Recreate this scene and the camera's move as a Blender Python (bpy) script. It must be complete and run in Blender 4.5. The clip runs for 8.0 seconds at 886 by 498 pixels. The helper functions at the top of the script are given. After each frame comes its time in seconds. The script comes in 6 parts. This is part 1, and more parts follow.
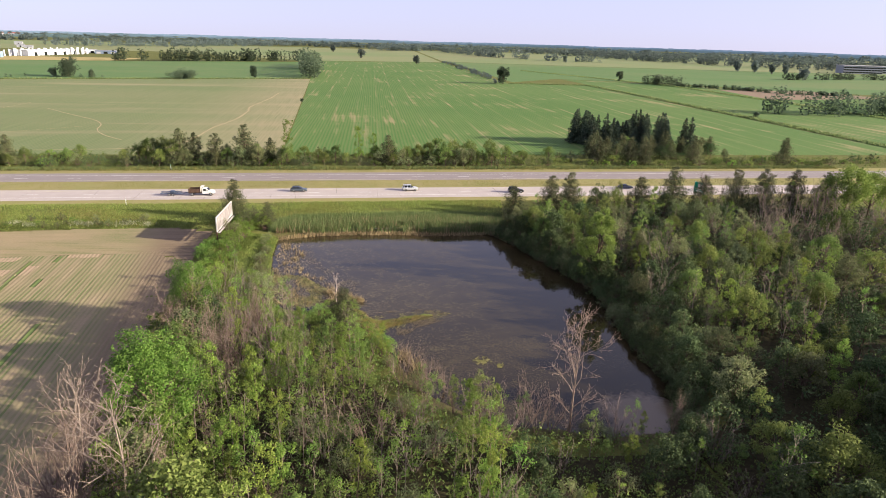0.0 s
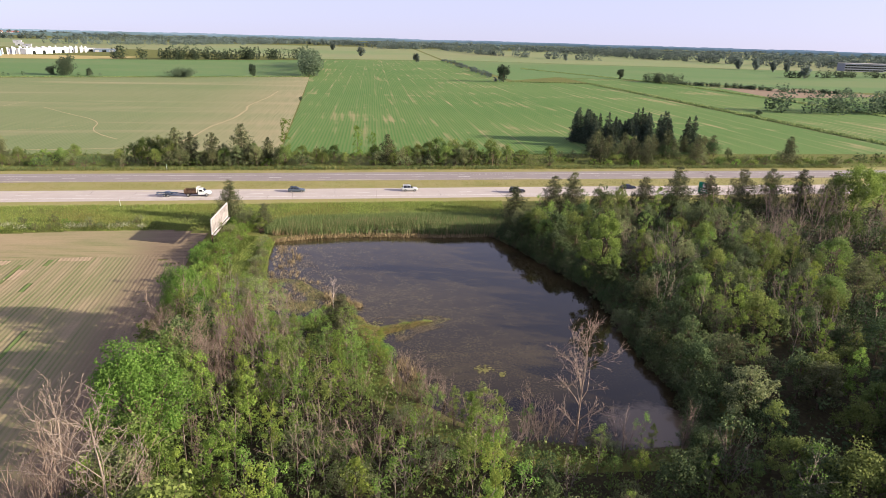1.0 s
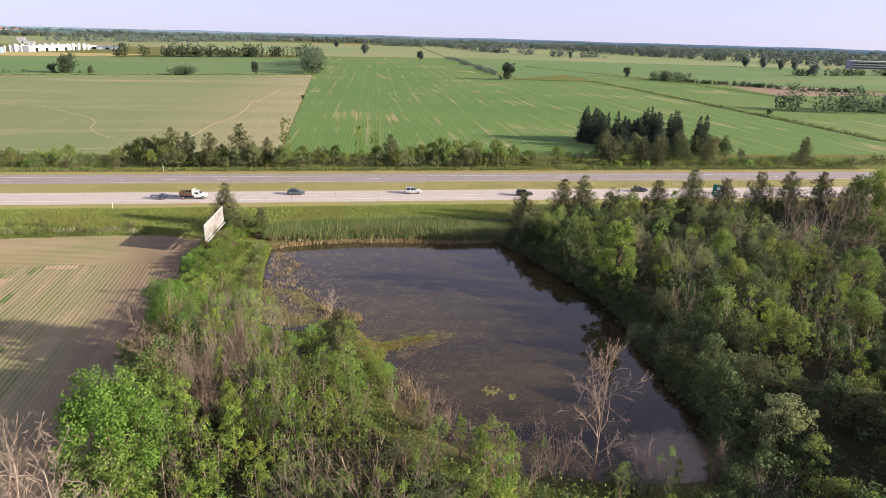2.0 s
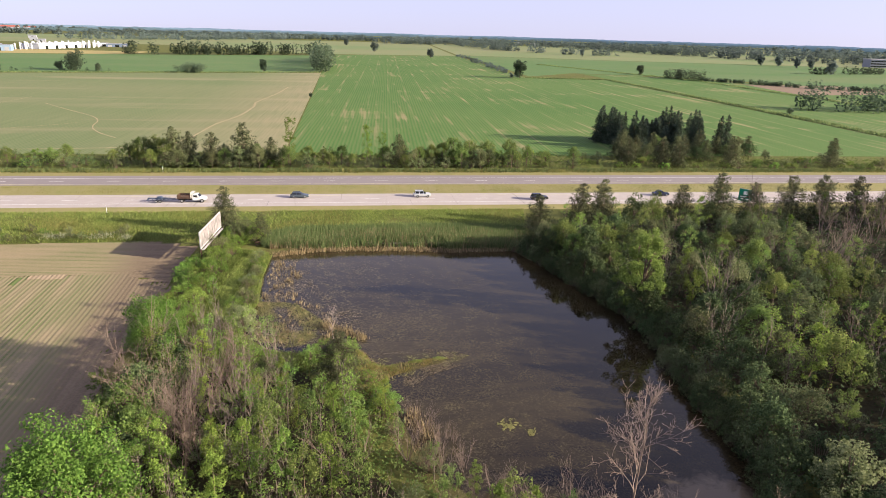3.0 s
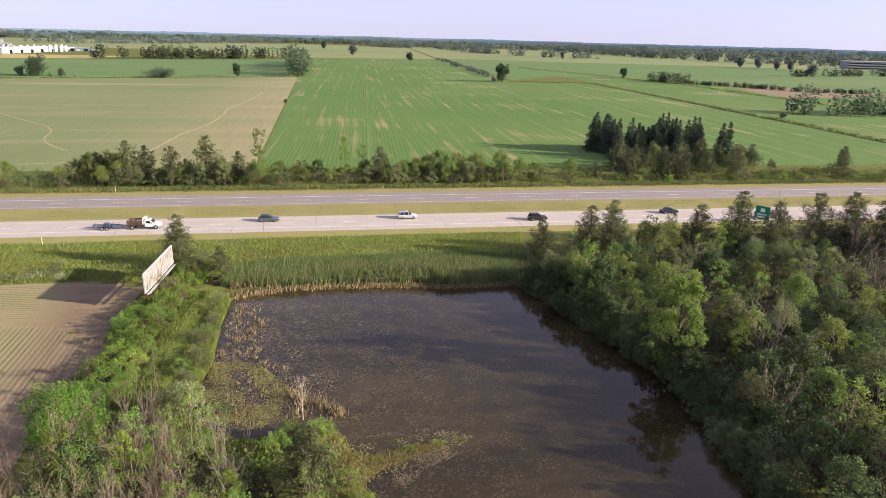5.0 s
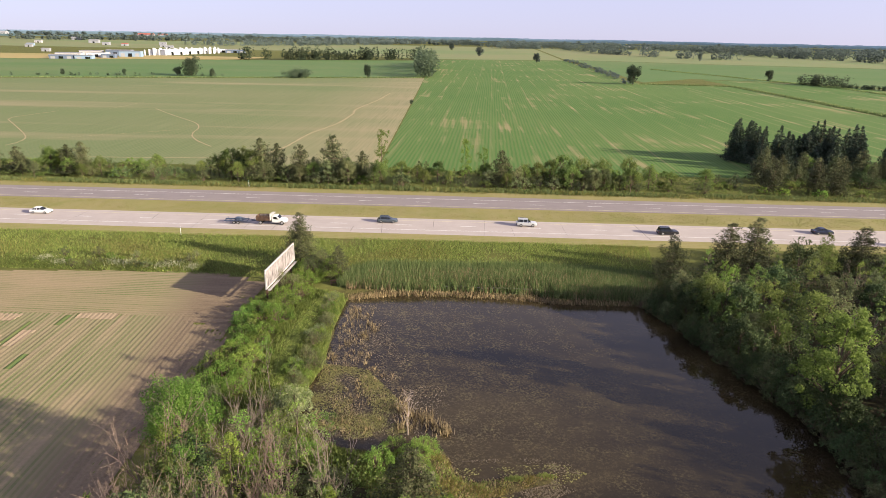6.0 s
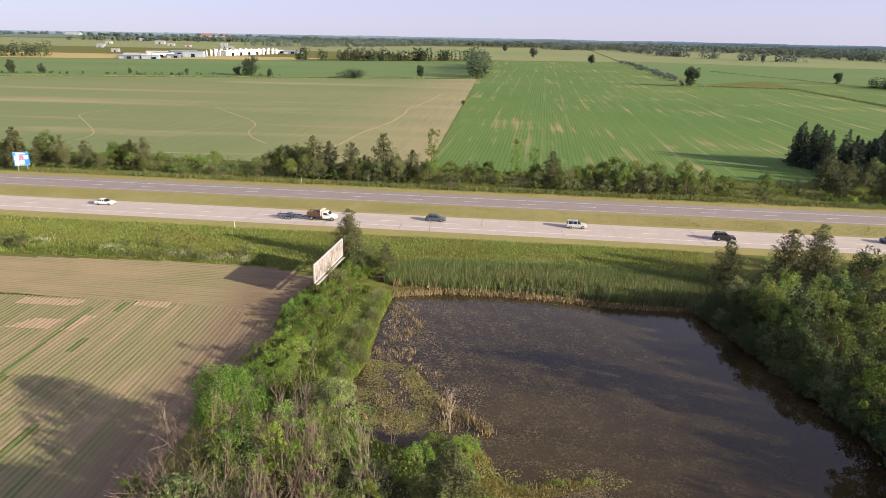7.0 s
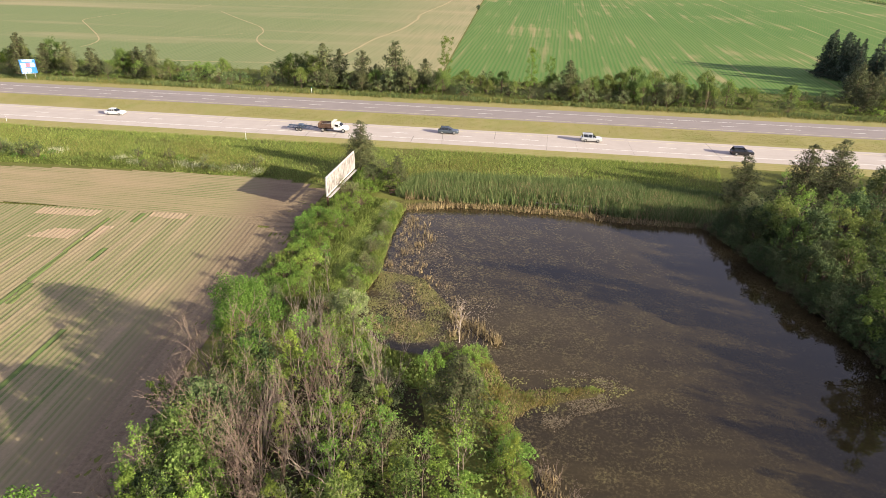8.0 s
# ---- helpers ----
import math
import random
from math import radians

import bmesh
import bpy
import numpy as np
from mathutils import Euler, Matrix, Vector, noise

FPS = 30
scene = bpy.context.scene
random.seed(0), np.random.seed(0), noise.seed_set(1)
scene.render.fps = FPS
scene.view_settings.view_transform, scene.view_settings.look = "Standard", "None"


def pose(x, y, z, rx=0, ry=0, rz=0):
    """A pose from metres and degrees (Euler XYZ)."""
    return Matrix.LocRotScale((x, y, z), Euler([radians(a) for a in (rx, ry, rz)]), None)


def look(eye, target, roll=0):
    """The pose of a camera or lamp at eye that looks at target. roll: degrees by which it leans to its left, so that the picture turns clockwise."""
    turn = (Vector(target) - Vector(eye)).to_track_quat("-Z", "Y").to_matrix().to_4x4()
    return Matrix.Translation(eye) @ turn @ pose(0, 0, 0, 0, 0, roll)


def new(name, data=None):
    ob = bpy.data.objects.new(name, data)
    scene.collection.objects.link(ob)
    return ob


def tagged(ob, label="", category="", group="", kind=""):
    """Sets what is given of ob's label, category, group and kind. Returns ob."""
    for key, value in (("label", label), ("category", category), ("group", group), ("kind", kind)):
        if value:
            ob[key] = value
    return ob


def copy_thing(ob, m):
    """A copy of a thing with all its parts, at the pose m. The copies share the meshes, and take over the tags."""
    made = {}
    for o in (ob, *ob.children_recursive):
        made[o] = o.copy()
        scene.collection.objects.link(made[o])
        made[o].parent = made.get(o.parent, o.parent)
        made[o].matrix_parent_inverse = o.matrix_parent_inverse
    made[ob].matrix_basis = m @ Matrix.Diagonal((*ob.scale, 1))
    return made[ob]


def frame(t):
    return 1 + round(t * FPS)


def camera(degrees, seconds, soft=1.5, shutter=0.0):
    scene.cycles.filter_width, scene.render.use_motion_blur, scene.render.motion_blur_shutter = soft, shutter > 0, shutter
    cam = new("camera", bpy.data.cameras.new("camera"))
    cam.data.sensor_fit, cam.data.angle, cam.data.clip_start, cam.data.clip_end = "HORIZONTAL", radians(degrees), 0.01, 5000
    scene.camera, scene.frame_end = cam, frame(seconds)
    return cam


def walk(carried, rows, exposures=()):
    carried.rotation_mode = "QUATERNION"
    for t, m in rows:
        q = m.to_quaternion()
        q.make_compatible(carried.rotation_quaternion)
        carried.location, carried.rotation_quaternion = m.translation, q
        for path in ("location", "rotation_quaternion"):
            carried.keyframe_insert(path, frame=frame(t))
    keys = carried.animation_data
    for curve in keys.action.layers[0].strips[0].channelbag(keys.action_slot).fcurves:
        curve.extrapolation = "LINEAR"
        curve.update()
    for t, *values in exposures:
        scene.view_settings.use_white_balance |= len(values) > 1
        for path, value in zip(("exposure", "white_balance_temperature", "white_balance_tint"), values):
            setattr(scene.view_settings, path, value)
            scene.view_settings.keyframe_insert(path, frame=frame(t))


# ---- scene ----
cam = camera(70.55, 8.0, soft=0.8)


def eye(x, y, z, yaw, pitch, roll):
    return pose(x, y, z, 0, 0, yaw) @ pose(0, 0, 0, 90 + pitch, 0, 0) @ pose(0, 0, 0, 0, 0, roll)


PATH = [
    (0.0, 71.55, -183.27, 44.40, -8.93, -18.69, 1.65),
    (0.5, 71.72, -182.05, 44.32, -8.94, -18.74, 1.62),
    (1.0, 71.98, -180.04, 44.25, -8.93, -18.84, 1.61),
    (1.7, 72.50, -175.70, 44.12, -8.70, -18.99, 1.61),
    (2.5, 73.22, -169.22, 43.86, -8.25, -19.16, 1.62),
    (3.0, 73.63, -164.53, 43.33, -7.71, -19.24, 1.63),
    (3.5, 73.94, -159.45, 42.80, -7.38, -19.37, 1.62),
    (4.0, 74.18, -153.97, 42.55, -7.24, -19.24, 1.63),
    (4.6, 74.33, -148.20, 42.80, -8.30, -19.05, 1.58),
    (5.1, 74.30, -144.90, 43.10, -9.75, -18.93, 1.48),
    (5.3, 74.25, -144.00, 43.16, -9.90, -18.92, 1.42),
    (5.5, 74.18, -143.00, 43.18, -8.91, -18.97, 1.30),
    (5.6, 74.22, -142.40, 43.15, -6.85, -19.00, 1.25),
    (5.8, 74.30, -141.45, 43.10, -2.95, -19.05, 1.15),
    (6.0, 74.36, -140.80, 43.02, 1.61, -19.08, 1.09),
    (6.15, 74.40, -140.60, 43.00, 2.22, -19.10, 1.08),
    (6.5, 74.48, -140.40, 42.85, 3.79, -19.13, 1.08),
    (7.0, 74.52, -140.50, 42.45, 6.27, -19.04, 1.07),
    (7.1, 74.52, -140.50, 42.47, 6.50, -21.60, 1.09),
    (7.2, 74.51, -140.50, 42.50, 6.72, -25.70, 1.12),
    (7.3, 74.50, -140.50, 42.53, 6.90, -27.05, 1.16),
    (7.5, 74.50, -140.50, 42.58, 7.08, -27.10, 1.18),
    (8.0, 74.70, -140.66, 42.70, 7.36, -27.03, 1.12),
]
walk(cam, [(r[0], eye(*r[1:])) for r in PATH], exposures=[(0.0, 1.70, 5900, 8), (5.5, 1.70, 5900, 8), (6.0, 1.61, 6020, 8), (6.5, 1.57, 6050, 7), (7.0, 1.53, 6100, 7), (7.5, 1.56, 6120, 5), (8.0, 1.84, 6120, 4)])

# ---- light ----
SUN_EL, SUN_AZ = radians(17.0), math.atan2(0.945, -0.325)
world = bpy.data.worlds.new("world")
scene.world = world
world.use_nodes = True
wn = world.node_tree
sky = wn.nodes.new("ShaderNodeTexSky")
sky.sky_type, sky.sun_disc = "NISHITA", False
sky.sun_elevation, sky.sun_rotation = SUN_EL, SUN_AZ
sky.altitude, sky.air_density, sky.dust_density, sky.ozone_density = 250, 1.0, 2.2, 1.6
wt, wv = wn.nodes.new("ShaderNodeTexCoord"), wn.nodes.new("ShaderNodeVectorMath")
wv.operation = "ADD"
wv.inputs[1].default_value = (0, 0, 0.05)
wn.links.new(wt.outputs["Generated"], wv.inputs[0])
wn.links.new(wv.outputs[0], sky.inputs["Vector"])
hazy = wn.nodes.new("ShaderNodeMix")
hazy.data_type, hazy.blend_type = "RGBA", "MULTIPLY"
hazy.inputs[0].default_value = 1.0
hazy.inputs[7].default_value = (1.05, 0.92, 1.08, 1)
wn.links.new(sky.outputs["Color"], hazy.inputs[6])
veil = wn.nodes.new("ShaderNodeMix")
veil.data_type = "RGBA"
veil.inputs[0].default_value = 0.74
veil.inputs[7].default_value = (2.72, 2.46, 3.16, 1)
wn.links.new(hazy.outputs[2], veil.inputs[6])
wn.links.new(veil.outputs[2], wn.nodes["Background"].inputs["Color"])
wn.nodes["Background"].inputs["Strength"].default_value = 0.088
sun = new("sun", bpy.data.lights.new("sun", "SUN"))
sun.data.energy, sun.data.angle, sun.data.color = 5.0, radians(0.6), (1.0, 0.83, 0.60)
toward = Vector((math.sin(SUN_AZ) * math.cos(SUN_EL), math.cos(SUN_AZ) * math.cos(SUN_EL), math.sin(SUN_EL)))
sun.matrix_world = look(toward * 400, (0, 0, 0))


# ---- materials ----
def material(name, rough=0.85, spec=0.25):
    m = bpy.data.materials.new(name)
    m.use_nodes = True
    b = m.node_tree.nodes["Principled BSDF"]
    b.inputs["Roughness"].default_value = rough
    b.inputs["Specular IOR Level"].default_value = spec
    return m, m.node_tree, b


def coords(nt, scale=(1, 1, 1), turn=0.0, kind="Object"):
    tc = nt.nodes.new("ShaderNodeTexCoord")
    mp = nt.nodes.new("ShaderNodeMapping")
    mp.inputs["Scale"].default_value = scale
    mp.inputs["Rotation"].default_value = (0, 0, turn)
    nt.links.new(tc.outputs[kind], mp.inputs["Vector"])
    return mp.outputs["Vector"]


def noise_tex(nt, vec, scale, detail=4.0, rough=0.6, warp=0.0):
    n = nt.nodes.new("ShaderNodeTexNoise")
    n.inputs["Scale"].default_value, n.inputs["Detail"].default_value = scale, detail
    n.inputs["Roughness"].default_value, n.inputs["Distortion"].default_value = rough, warp
    nt.links.new(vec, n.inputs["Vector"])
    return n.outputs["Fac"]


def wave_tex(nt, vec, scale, warp=0.0, wscale=1.0, axis="X", profile="SIN"):
    n = nt.nodes.new("ShaderNodeTexWave")
    n.bands_direction, n.wave_profile = axis, profile
    n.inputs["Scale"].default_value, n.inputs["Distortion"].default_value = scale, warp
    n.inputs["Detail Scale"].default_value, n.inputs["Detail"].default_value = wscale, 3.0
    nt.links.new(vec, n.inputs["Vector"])
    return n.outputs["Fac"]


def ramp(nt, fac, *stops):
    r = nt.nodes.new("ShaderNodeValToRGB")
    el = r.color_ramp.elements
    while len(el) < len(stops):
        el.new(0.5)
    for e, (p, c) in zip(el, stops):
        e.position = p
        e.color = (*(c if isinstance(c, tuple) else (c, c, c)), 1)
    nt.links.new(fac, r.inputs["Fac"])
    return r.outputs["Color"]


def mix(nt, fac, a, b, mode="MIX"):
    n = nt.nodes.new("ShaderNodeMix")
    n.data_type, n.blend_type = "RGBA", mode
    for sock, v in ((n.inputs[0], fac), (n.inputs[6], a), (n.inputs[7], b)):
        if isinstance(v, (int, float)):
            sock.default_value = v
        elif isinstance(v, tuple):
            sock.default_value = (*v, 1)
        else:
            nt.links.new(v, sock)
    return n.outputs[2]


def bump(nt, bsdf, height, strength=0.5, dist=0.05):
    n = nt.nodes.new("ShaderNodeBump")
    n.inputs["Strength"].default_value, n.inputs["Distance"].default_value = strength, dist
    nt.links.new(height, n.inputs["Height"])
    nt.links.new(n.outputs["Normal"], bsdf.inputs["Normal"])


def paint(name, colour, rough=0.5, spec=0.5, metal=0.0, dirt=0.12):
    m, nt, b = material(name, rough, spec)
    v = coords(nt)
    f = noise_tex(nt, v, 2.5, 5)
    c = tuple(x * (1 - dirt * 2) for x in colour)
    nt.links.new(ramp(nt, f, (0.3, c), (0.65, colour)), b.inputs["Base Color"])
    b.inputs["Metallic"].default_value = metal
    return m


def leaf_material(name, dark, light, through_part=0.3, hue=0.06, vary=0.35):
    m, nt, b = material(name, 0.7, 0.08)
    g = nt.nodes.new("ShaderNodeNewGeometry")
    o = nt.nodes.new("ShaderNodeObjectInfo")
    c = ramp(nt, g.outputs["Random Per Island"], (0.0, dark), (0.55, tuple((a + d) / 2 for a, d in zip(dark, light))), (1.0, light))
    hs = nt.nodes.new("ShaderNodeHueSaturation")
    mr = nt.nodes.new("ShaderNodeMapRange")
    mr.inputs["To Min"].default_value, mr.inputs["To Max"].default_value = 0.5 - hue * 0.30, 0.5 + hue * 0.35
    nt.links.new(o.outputs["Random"], mr.inputs["Value"])
    nt.links.new(mr.outputs[0], hs.inputs["Hue"])
    mv = nt.nodes.new("ShaderNodeMapRange")
    mv.inputs["To Min"].default_value, mv.inputs["To Max"].default_value = 1 - vary, 1 + vary
    wn2 = nt.nodes.new("ShaderNodeTexWhiteNoise")
    wn2.noise_dimensions = "1D"
    nt.links.new(o.outputs["Random"], wn2.inputs["W"])
    nt.links.new(wn2.outputs["Value"], mv.inputs["Value"])
    nt.links.new(mv.outputs[0], hs.inputs["Value"])
    nt.links.new(c, hs.inputs["Color"])
    nt.links.new(hs.outputs["Color"], b.inputs["Base Color"])
    tl = nt.nodes.new("ShaderNodeBsdfTranslucent")
    nt.links.new(hs.outputs["Color"], tl.inputs["Color"])
    ms = nt.nodes.new("ShaderNodeMixShader")
    ms.inputs["Fac"].default_value = through_part
    out = nt.nodes["Material Output"]
    nt.links.new(b.outputs[0], ms.inputs[1])
    nt.links.new(tl.outputs[0], ms.inputs[2])
    nt.links.new(ms.outputs[0], out.inputs["Surface"])
    return m


def ground_material():
    m, nt, b = material("meadow_soil", 0.95, 0.1)
    v = coords(nt)
    big = noise_tex(nt, v, 0.03, 5, 0.65)
    mid = noise_tex(nt, v, 0.35, 5, 0.7)
    fine = noise_tex(nt, v, 4.0, 4, 0.7)
    a = ramp(nt, big, (0.3, (0.085, 0.100, 0.020)), (0.52, (0.115, 0.125, 0.028)), (0.72, (0.150, 0.140, 0.045)))
    c = ramp(nt, mid, (0.3, (0.070, 0.075, 0.018)), (0.6, (0.14, 0.140, 0.040)), (0.8, (0.21, 0.175, 0.080)))
    col = mix(nt, 0.5, a, c)
    sep = nt.nodes.new("ShaderNodeSeparateXYZ")
    nt.links.new(v, sep.inputs[0])
    wet = nt.nodes.new("ShaderNodeMapRange")
    wet.inputs["From Min"].default_value, wet.inputs["From Max"].default_value = 0.0, -0.5
    nt.links.new(sep.outputs["Z"], wet.inputs["Value"])
    mudmix = mix(nt, 1.0, wet.outputs[0], ramp(nt, mid, (0.35, (1, 1, 1)), (0.75, (0.45, 0.45, 0.45))), "MULTIPLY")
    col = mix(nt, mudmix, col, ramp(nt, fine, (0.3, (0.034, 0.026, 0.014)), (0.55, (0.062, 0.050, 0.024)), (0.75, (0.12, 0.096, 0.044))))
    col = mix(nt, 0.55, col, ramp(nt, fine, (0.25, (0.45, 0.45, 0.45)), (0.7, (1, 1, 1))), "MULTIPLY")
    nt.links.new(col, b.inputs["Base Color"])
    bump(nt, b, fine, 0.8, 0.15)
    return m


def crop_material(name, soil, leaf, cover, row, turn, patch=0.02, band=1.0, bare=0.6, margin=None):
    """Rows of young crop, row metres apart, with bare patches; margin: the stretch of x over which it gives way to trodden bare soil."""
    m, nt, b = material(name, 0.95, 0.1)
    v = coords(nt)
    vr = coords(nt, turn=turn)
    rows = wave_tex(nt, vr, 0.31415 / row, 0.5, 0.6, "X")
    streak = noise_tex(nt, coords(nt, (1.0, 0.06, 1.0), turn), 0.45, 5, 0.6)
    big = noise_tex(nt, coords(nt, (band, 1.0, 1.0)), patch, 5, 0.62, 0.8)
    fine = noise_tex(nt, v, 3.0, 4, 0.7)
    tint = mix(nt, ramp(nt, big, (0.35, 0.0), (0.65, 1.0)), leaf, tuple(x * k for x, k in zip(leaf, (1.25, 1.05, 1.2))))
    ground = mix(nt, fine, soil, tuple(x * 0.66 for x in soil))
    lines = ramp(nt, rows, (0.40, 0.0), (0.72, 1.0))
    lines = mix(nt, 0.55, lines, ramp(nt, fine, (0.35, 0.25), (0.6, 1.0)), "MULTIPLY")
    each = noise_tex(nt, coords(nt, (1.0, 0.02, 1.0), turn), 0.9, 2, 0.5)
    lines = mix(nt, 0.8, lines, ramp(nt, each, (0.38, 0.2), (0.58, 1.0)), "MULTIPLY")
    where = mix(nt, cover, lines, (1, 1, 1))
    thin = ramp(nt, mix(nt, 0.45, streak, big), (0.48, 0.0), (0.60, bare))
    where = mix(nt, thin, where, (0, 0, 0))
    if margin:
        g = nt.nodes.new("ShaderNodeNewGeometry")
        slant = nt.nodes.new("ShaderNodeVectorMath")
        slant.operation = "DOT_PRODUCT"
        slant.inputs[1].default_value = (1.0, 0.11, 0.0)
        nt.links.new(g.outputs["Position"], slant.inputs[0])
        off = nt.nodes.new("ShaderNodeMath")
        off.operation = "MULTIPLY_ADD"
        off.inputs[1].default_value = 9.0
        nt.links.new(each, off.inputs[0])
        nt.links.new(slant.outputs["Value"], off.inputs[2])
        e = nt.nodes.new("ShaderNodeMapRange")
        e.inputs["From Min"].default_value, e.inputs["From Max"].default_value = margin[0] - 2.1, margin[1] - 2.1
        nt.links.new(off.outputs[0], e.inputs["Value"])
        trod = mix(nt, ramp(nt, mix(nt, 0.5, each, fine), (0.35, 0.0), (0.65, 1.0)), (0.115, 0.084, 0.057), (0.21, 0.157, 0.102))
        ground = mix(nt, e.outputs[0], ground, trod)
        where = mix(nt, mix(nt, 0.88, (0, 0, 0), e.outputs[0]), where, (0, 0, 0))
    nt.links.new(mix(nt, where, ground, tint), b.inputs["Base Color"])
    bump(nt, b, mix(nt, 0.5, rows, fine), 0.5, 0.08)
    return m


def open_field_material(name, soil, leaf, turn, thin_from, band, bare, edge=None, smear=False):
    """A wide field of young crop: drilled rows, wheel tracks, washed-out patches (smear: drawn out across the rows); edge: x where it thins and where it is bare."""
    m, nt, b = material(name, 0.95, 0.1)
    vr = coords(nt, turn=turn)
    along = coords(nt, (1.0, 0.022, 1.0), turn)
    streak = noise_tex(nt, coords(nt, (0.07, 1.0, 1.0)) if smear else along, 0.032 if smear else 0.30, 3 if smear else 4, 0.55)
    hair = noise_tex(nt, along, 1.1, 3, 0.6)
    track = ramp(nt, wave_tex(nt, vr, 0.31415 / 12.5, 0.35, 0.05, "X"), (0.955, 0.0), (0.99, 1.0))
    rows = ramp(nt, wave_tex(nt, vr, 0.31415 / 1.5, 0.5, 0.4, "X"), (0.3, 0.55), (0.75, 1.0))
    patch = noise_tex(nt, coords(nt, (band, 1.0, 1.0)), 0.018, 4, 0.55, 0.5)
    wide = noise_tex(nt, coords(nt, (band, 1.0, 1.0)), 0.006, 3, 0.5)
    fine = noise_tex(nt, coords(nt), 1.6, 4, 0.7)
    tint = mix(nt, ramp(nt, wide, (0.38, 0.0), (0.62, 1.0)), leaf, tuple(x * k for x, k in zip(leaf, (1.3, 1.1, 1.25))))
    tint = mix(nt, 0.45, tint, ramp(nt, hair, (0.3, (0.62, 0.68, 0.6)), (0.65, (1, 1, 1))), "MULTIPLY")
    ground = mix(nt, fine, soil, tuple(x * 0.75 for x in soil))
    worn = ramp(nt, mix(nt, 0.5, streak, patch), (thin_from, 0.0), (thin_from + 0.11, bare))
    worn = mix(nt, ramp(nt, streak, (0.42, 0.0), (0.62, 0.55)), worn, mix(nt, 0.15 if smear else 0.75, worn, track, "ADD"))
    if edge:
        sep = nt.nodes.new("ShaderNodeSeparateXYZ")
        nt.links.new(coords(nt), sep.inputs[0])
        e = nt.nodes.new("ShaderNodeMapRange")
        e.inputs["From Min"].default_value, e.inputs["From Max"].default_value = edge
        nt.links.new(sep.outputs["X"], e.inputs["Value"])
        worn = mix(nt, mix(nt, 1.0, e.outputs[0], ramp(nt, mix(nt, 0.5, streak, hair), (0.35, 0.25), (0.58, 0.95)), "MULTIPLY"), worn, (1, 1, 1))
    worn = mix(nt, rows, mix(nt, 0.35, worn, (1, 1, 1)), worn)
    nt.links.new(mix(nt, worn, tint, ground), b.inputs["Base Color"])
    bump(nt, b, mix(nt, 0.5, rows, fine), 0.4, 0.08)
    return m


def road_material(name, base, crack, seam_gap, stain):
    m, nt, b = material(name, 0.8, 0.3)
    v = coords(nt)
    vs = coords(nt, (0.03, 1.0, 1.0))
    lane = noise_tex(nt, vs, 0.9, 3, 0.5)
    big = noise_tex(nt, v, 0.25, 5, 0.65)
    fine = noise_tex(nt, v, 12.0, 3, 0.7)
    c = ramp(nt, big, (0.3, tuple(x * 0.86 for x in base)), (0.7, base))
    c = mix(nt, 0.5, c, ramp(nt, lane, (0.35, (stain,) * 3), (0.6, (1, 1, 1))), "MULTIPLY")
    c = mix(nt, 0.25, c, ramp(nt, fine, (0.3, (0.6, 0.6, 0.6)), (0.7, (1, 1, 1))), "MULTIPLY")
    nt.links.new(c, b.inputs["Base Color"])
    bump(nt, b, fine, 0.15, 0.01)
    return m


WATER = -1.0


def water_material():
    """Still brown water: mud and drowned weed below, thicker towards the meadow bank."""
    m, nt, b = material("pond_water", 0.04, 0.44)
    b.inputs["IOR"].default_value = 1.33
    v = coords(nt)
    vs = coords(nt, (0.35, 1.0, 1.0), 0.15)
    big = noise_tex(nt, vs, 0.09, 5, 0.6, 0.6)
    mid = noise_tex(nt, v, 0.45, 6, 0.72, 0.5)
    fine = noise_tex(nt, v, 3.2, 5, 0.75, 0.4)
    mud = ramp(nt, big, (0.35, (0.012, 0.009, 0.005)), (0.55, (0.024, 0.018, 0.008)), (0.75, (0.044, 0.033, 0.014)))
    sep = nt.nodes.new("ShaderNodeSeparateXYZ")
    nt.links.new(v, sep.inputs[0])
    side = nt.nodes.new("ShaderNodeMapRange")
    side.inputs["From Min"].default_value, side.inputs["From Max"].default_value = 104, 66
    side.inputs["To Min"].default_value = 0.16
    nt.links.new(sep.outputs["X"], side.inputs["Value"])
    beds = mix(nt, 1.0, ramp(nt, mid, (0.40, 0.15), (0.62, 1.0)), ramp(nt, fine, (0.48, 0.0), (0.62, 1.0)), "MULTIPLY")
    amount = mix(nt, 1.0, beds, side.outputs[0], "MULTIPLY")
    weed = ramp(nt, mid, (0.4, (0.115, 0.082, 0.042)), (0.65, (0.135, 0.112, 0.046)))
    near = nt.nodes.new("ShaderNodeVectorMath")
    near.operation = "DISTANCE"
    near.inputs[1].default_value = (108.5, -118.0, WATER)
    nt.links.new(coords(nt, (1.0, 1.0, 1.0)), near.inputs[0])
    reach = nt.nodes.new("ShaderNodeMath")
    reach.operation = "MULTIPLY_ADD"
    reach.inputs[1].default_value, reach.inputs[2].default_value = -0.09, 0.62
    nt.links.new(near.outputs["Value"], reach.inputs[0])
    shoal = ramp(nt, mix(nt, 0.65, reach.outputs[0], mid, "ADD"), (0.42, 0.0), (0.62, 0.8))
    mud = mix(nt, shoal, mud, (0.135, 0.105, 0.070))
    nt.links.new(mix(nt, amount, mud, weed), b.inputs["Base Color"])
    ripple = noise_tex(nt, v, 2.2, 3, 0.5)
    bump(nt, b, ripple, 0.05, 0.02)
    nt.links.new(ramp(nt, mix(nt, 0.6, big, amount), (0.3, 0.03), (0.8, 0.25)), b.inputs["Roughness"])
    return m


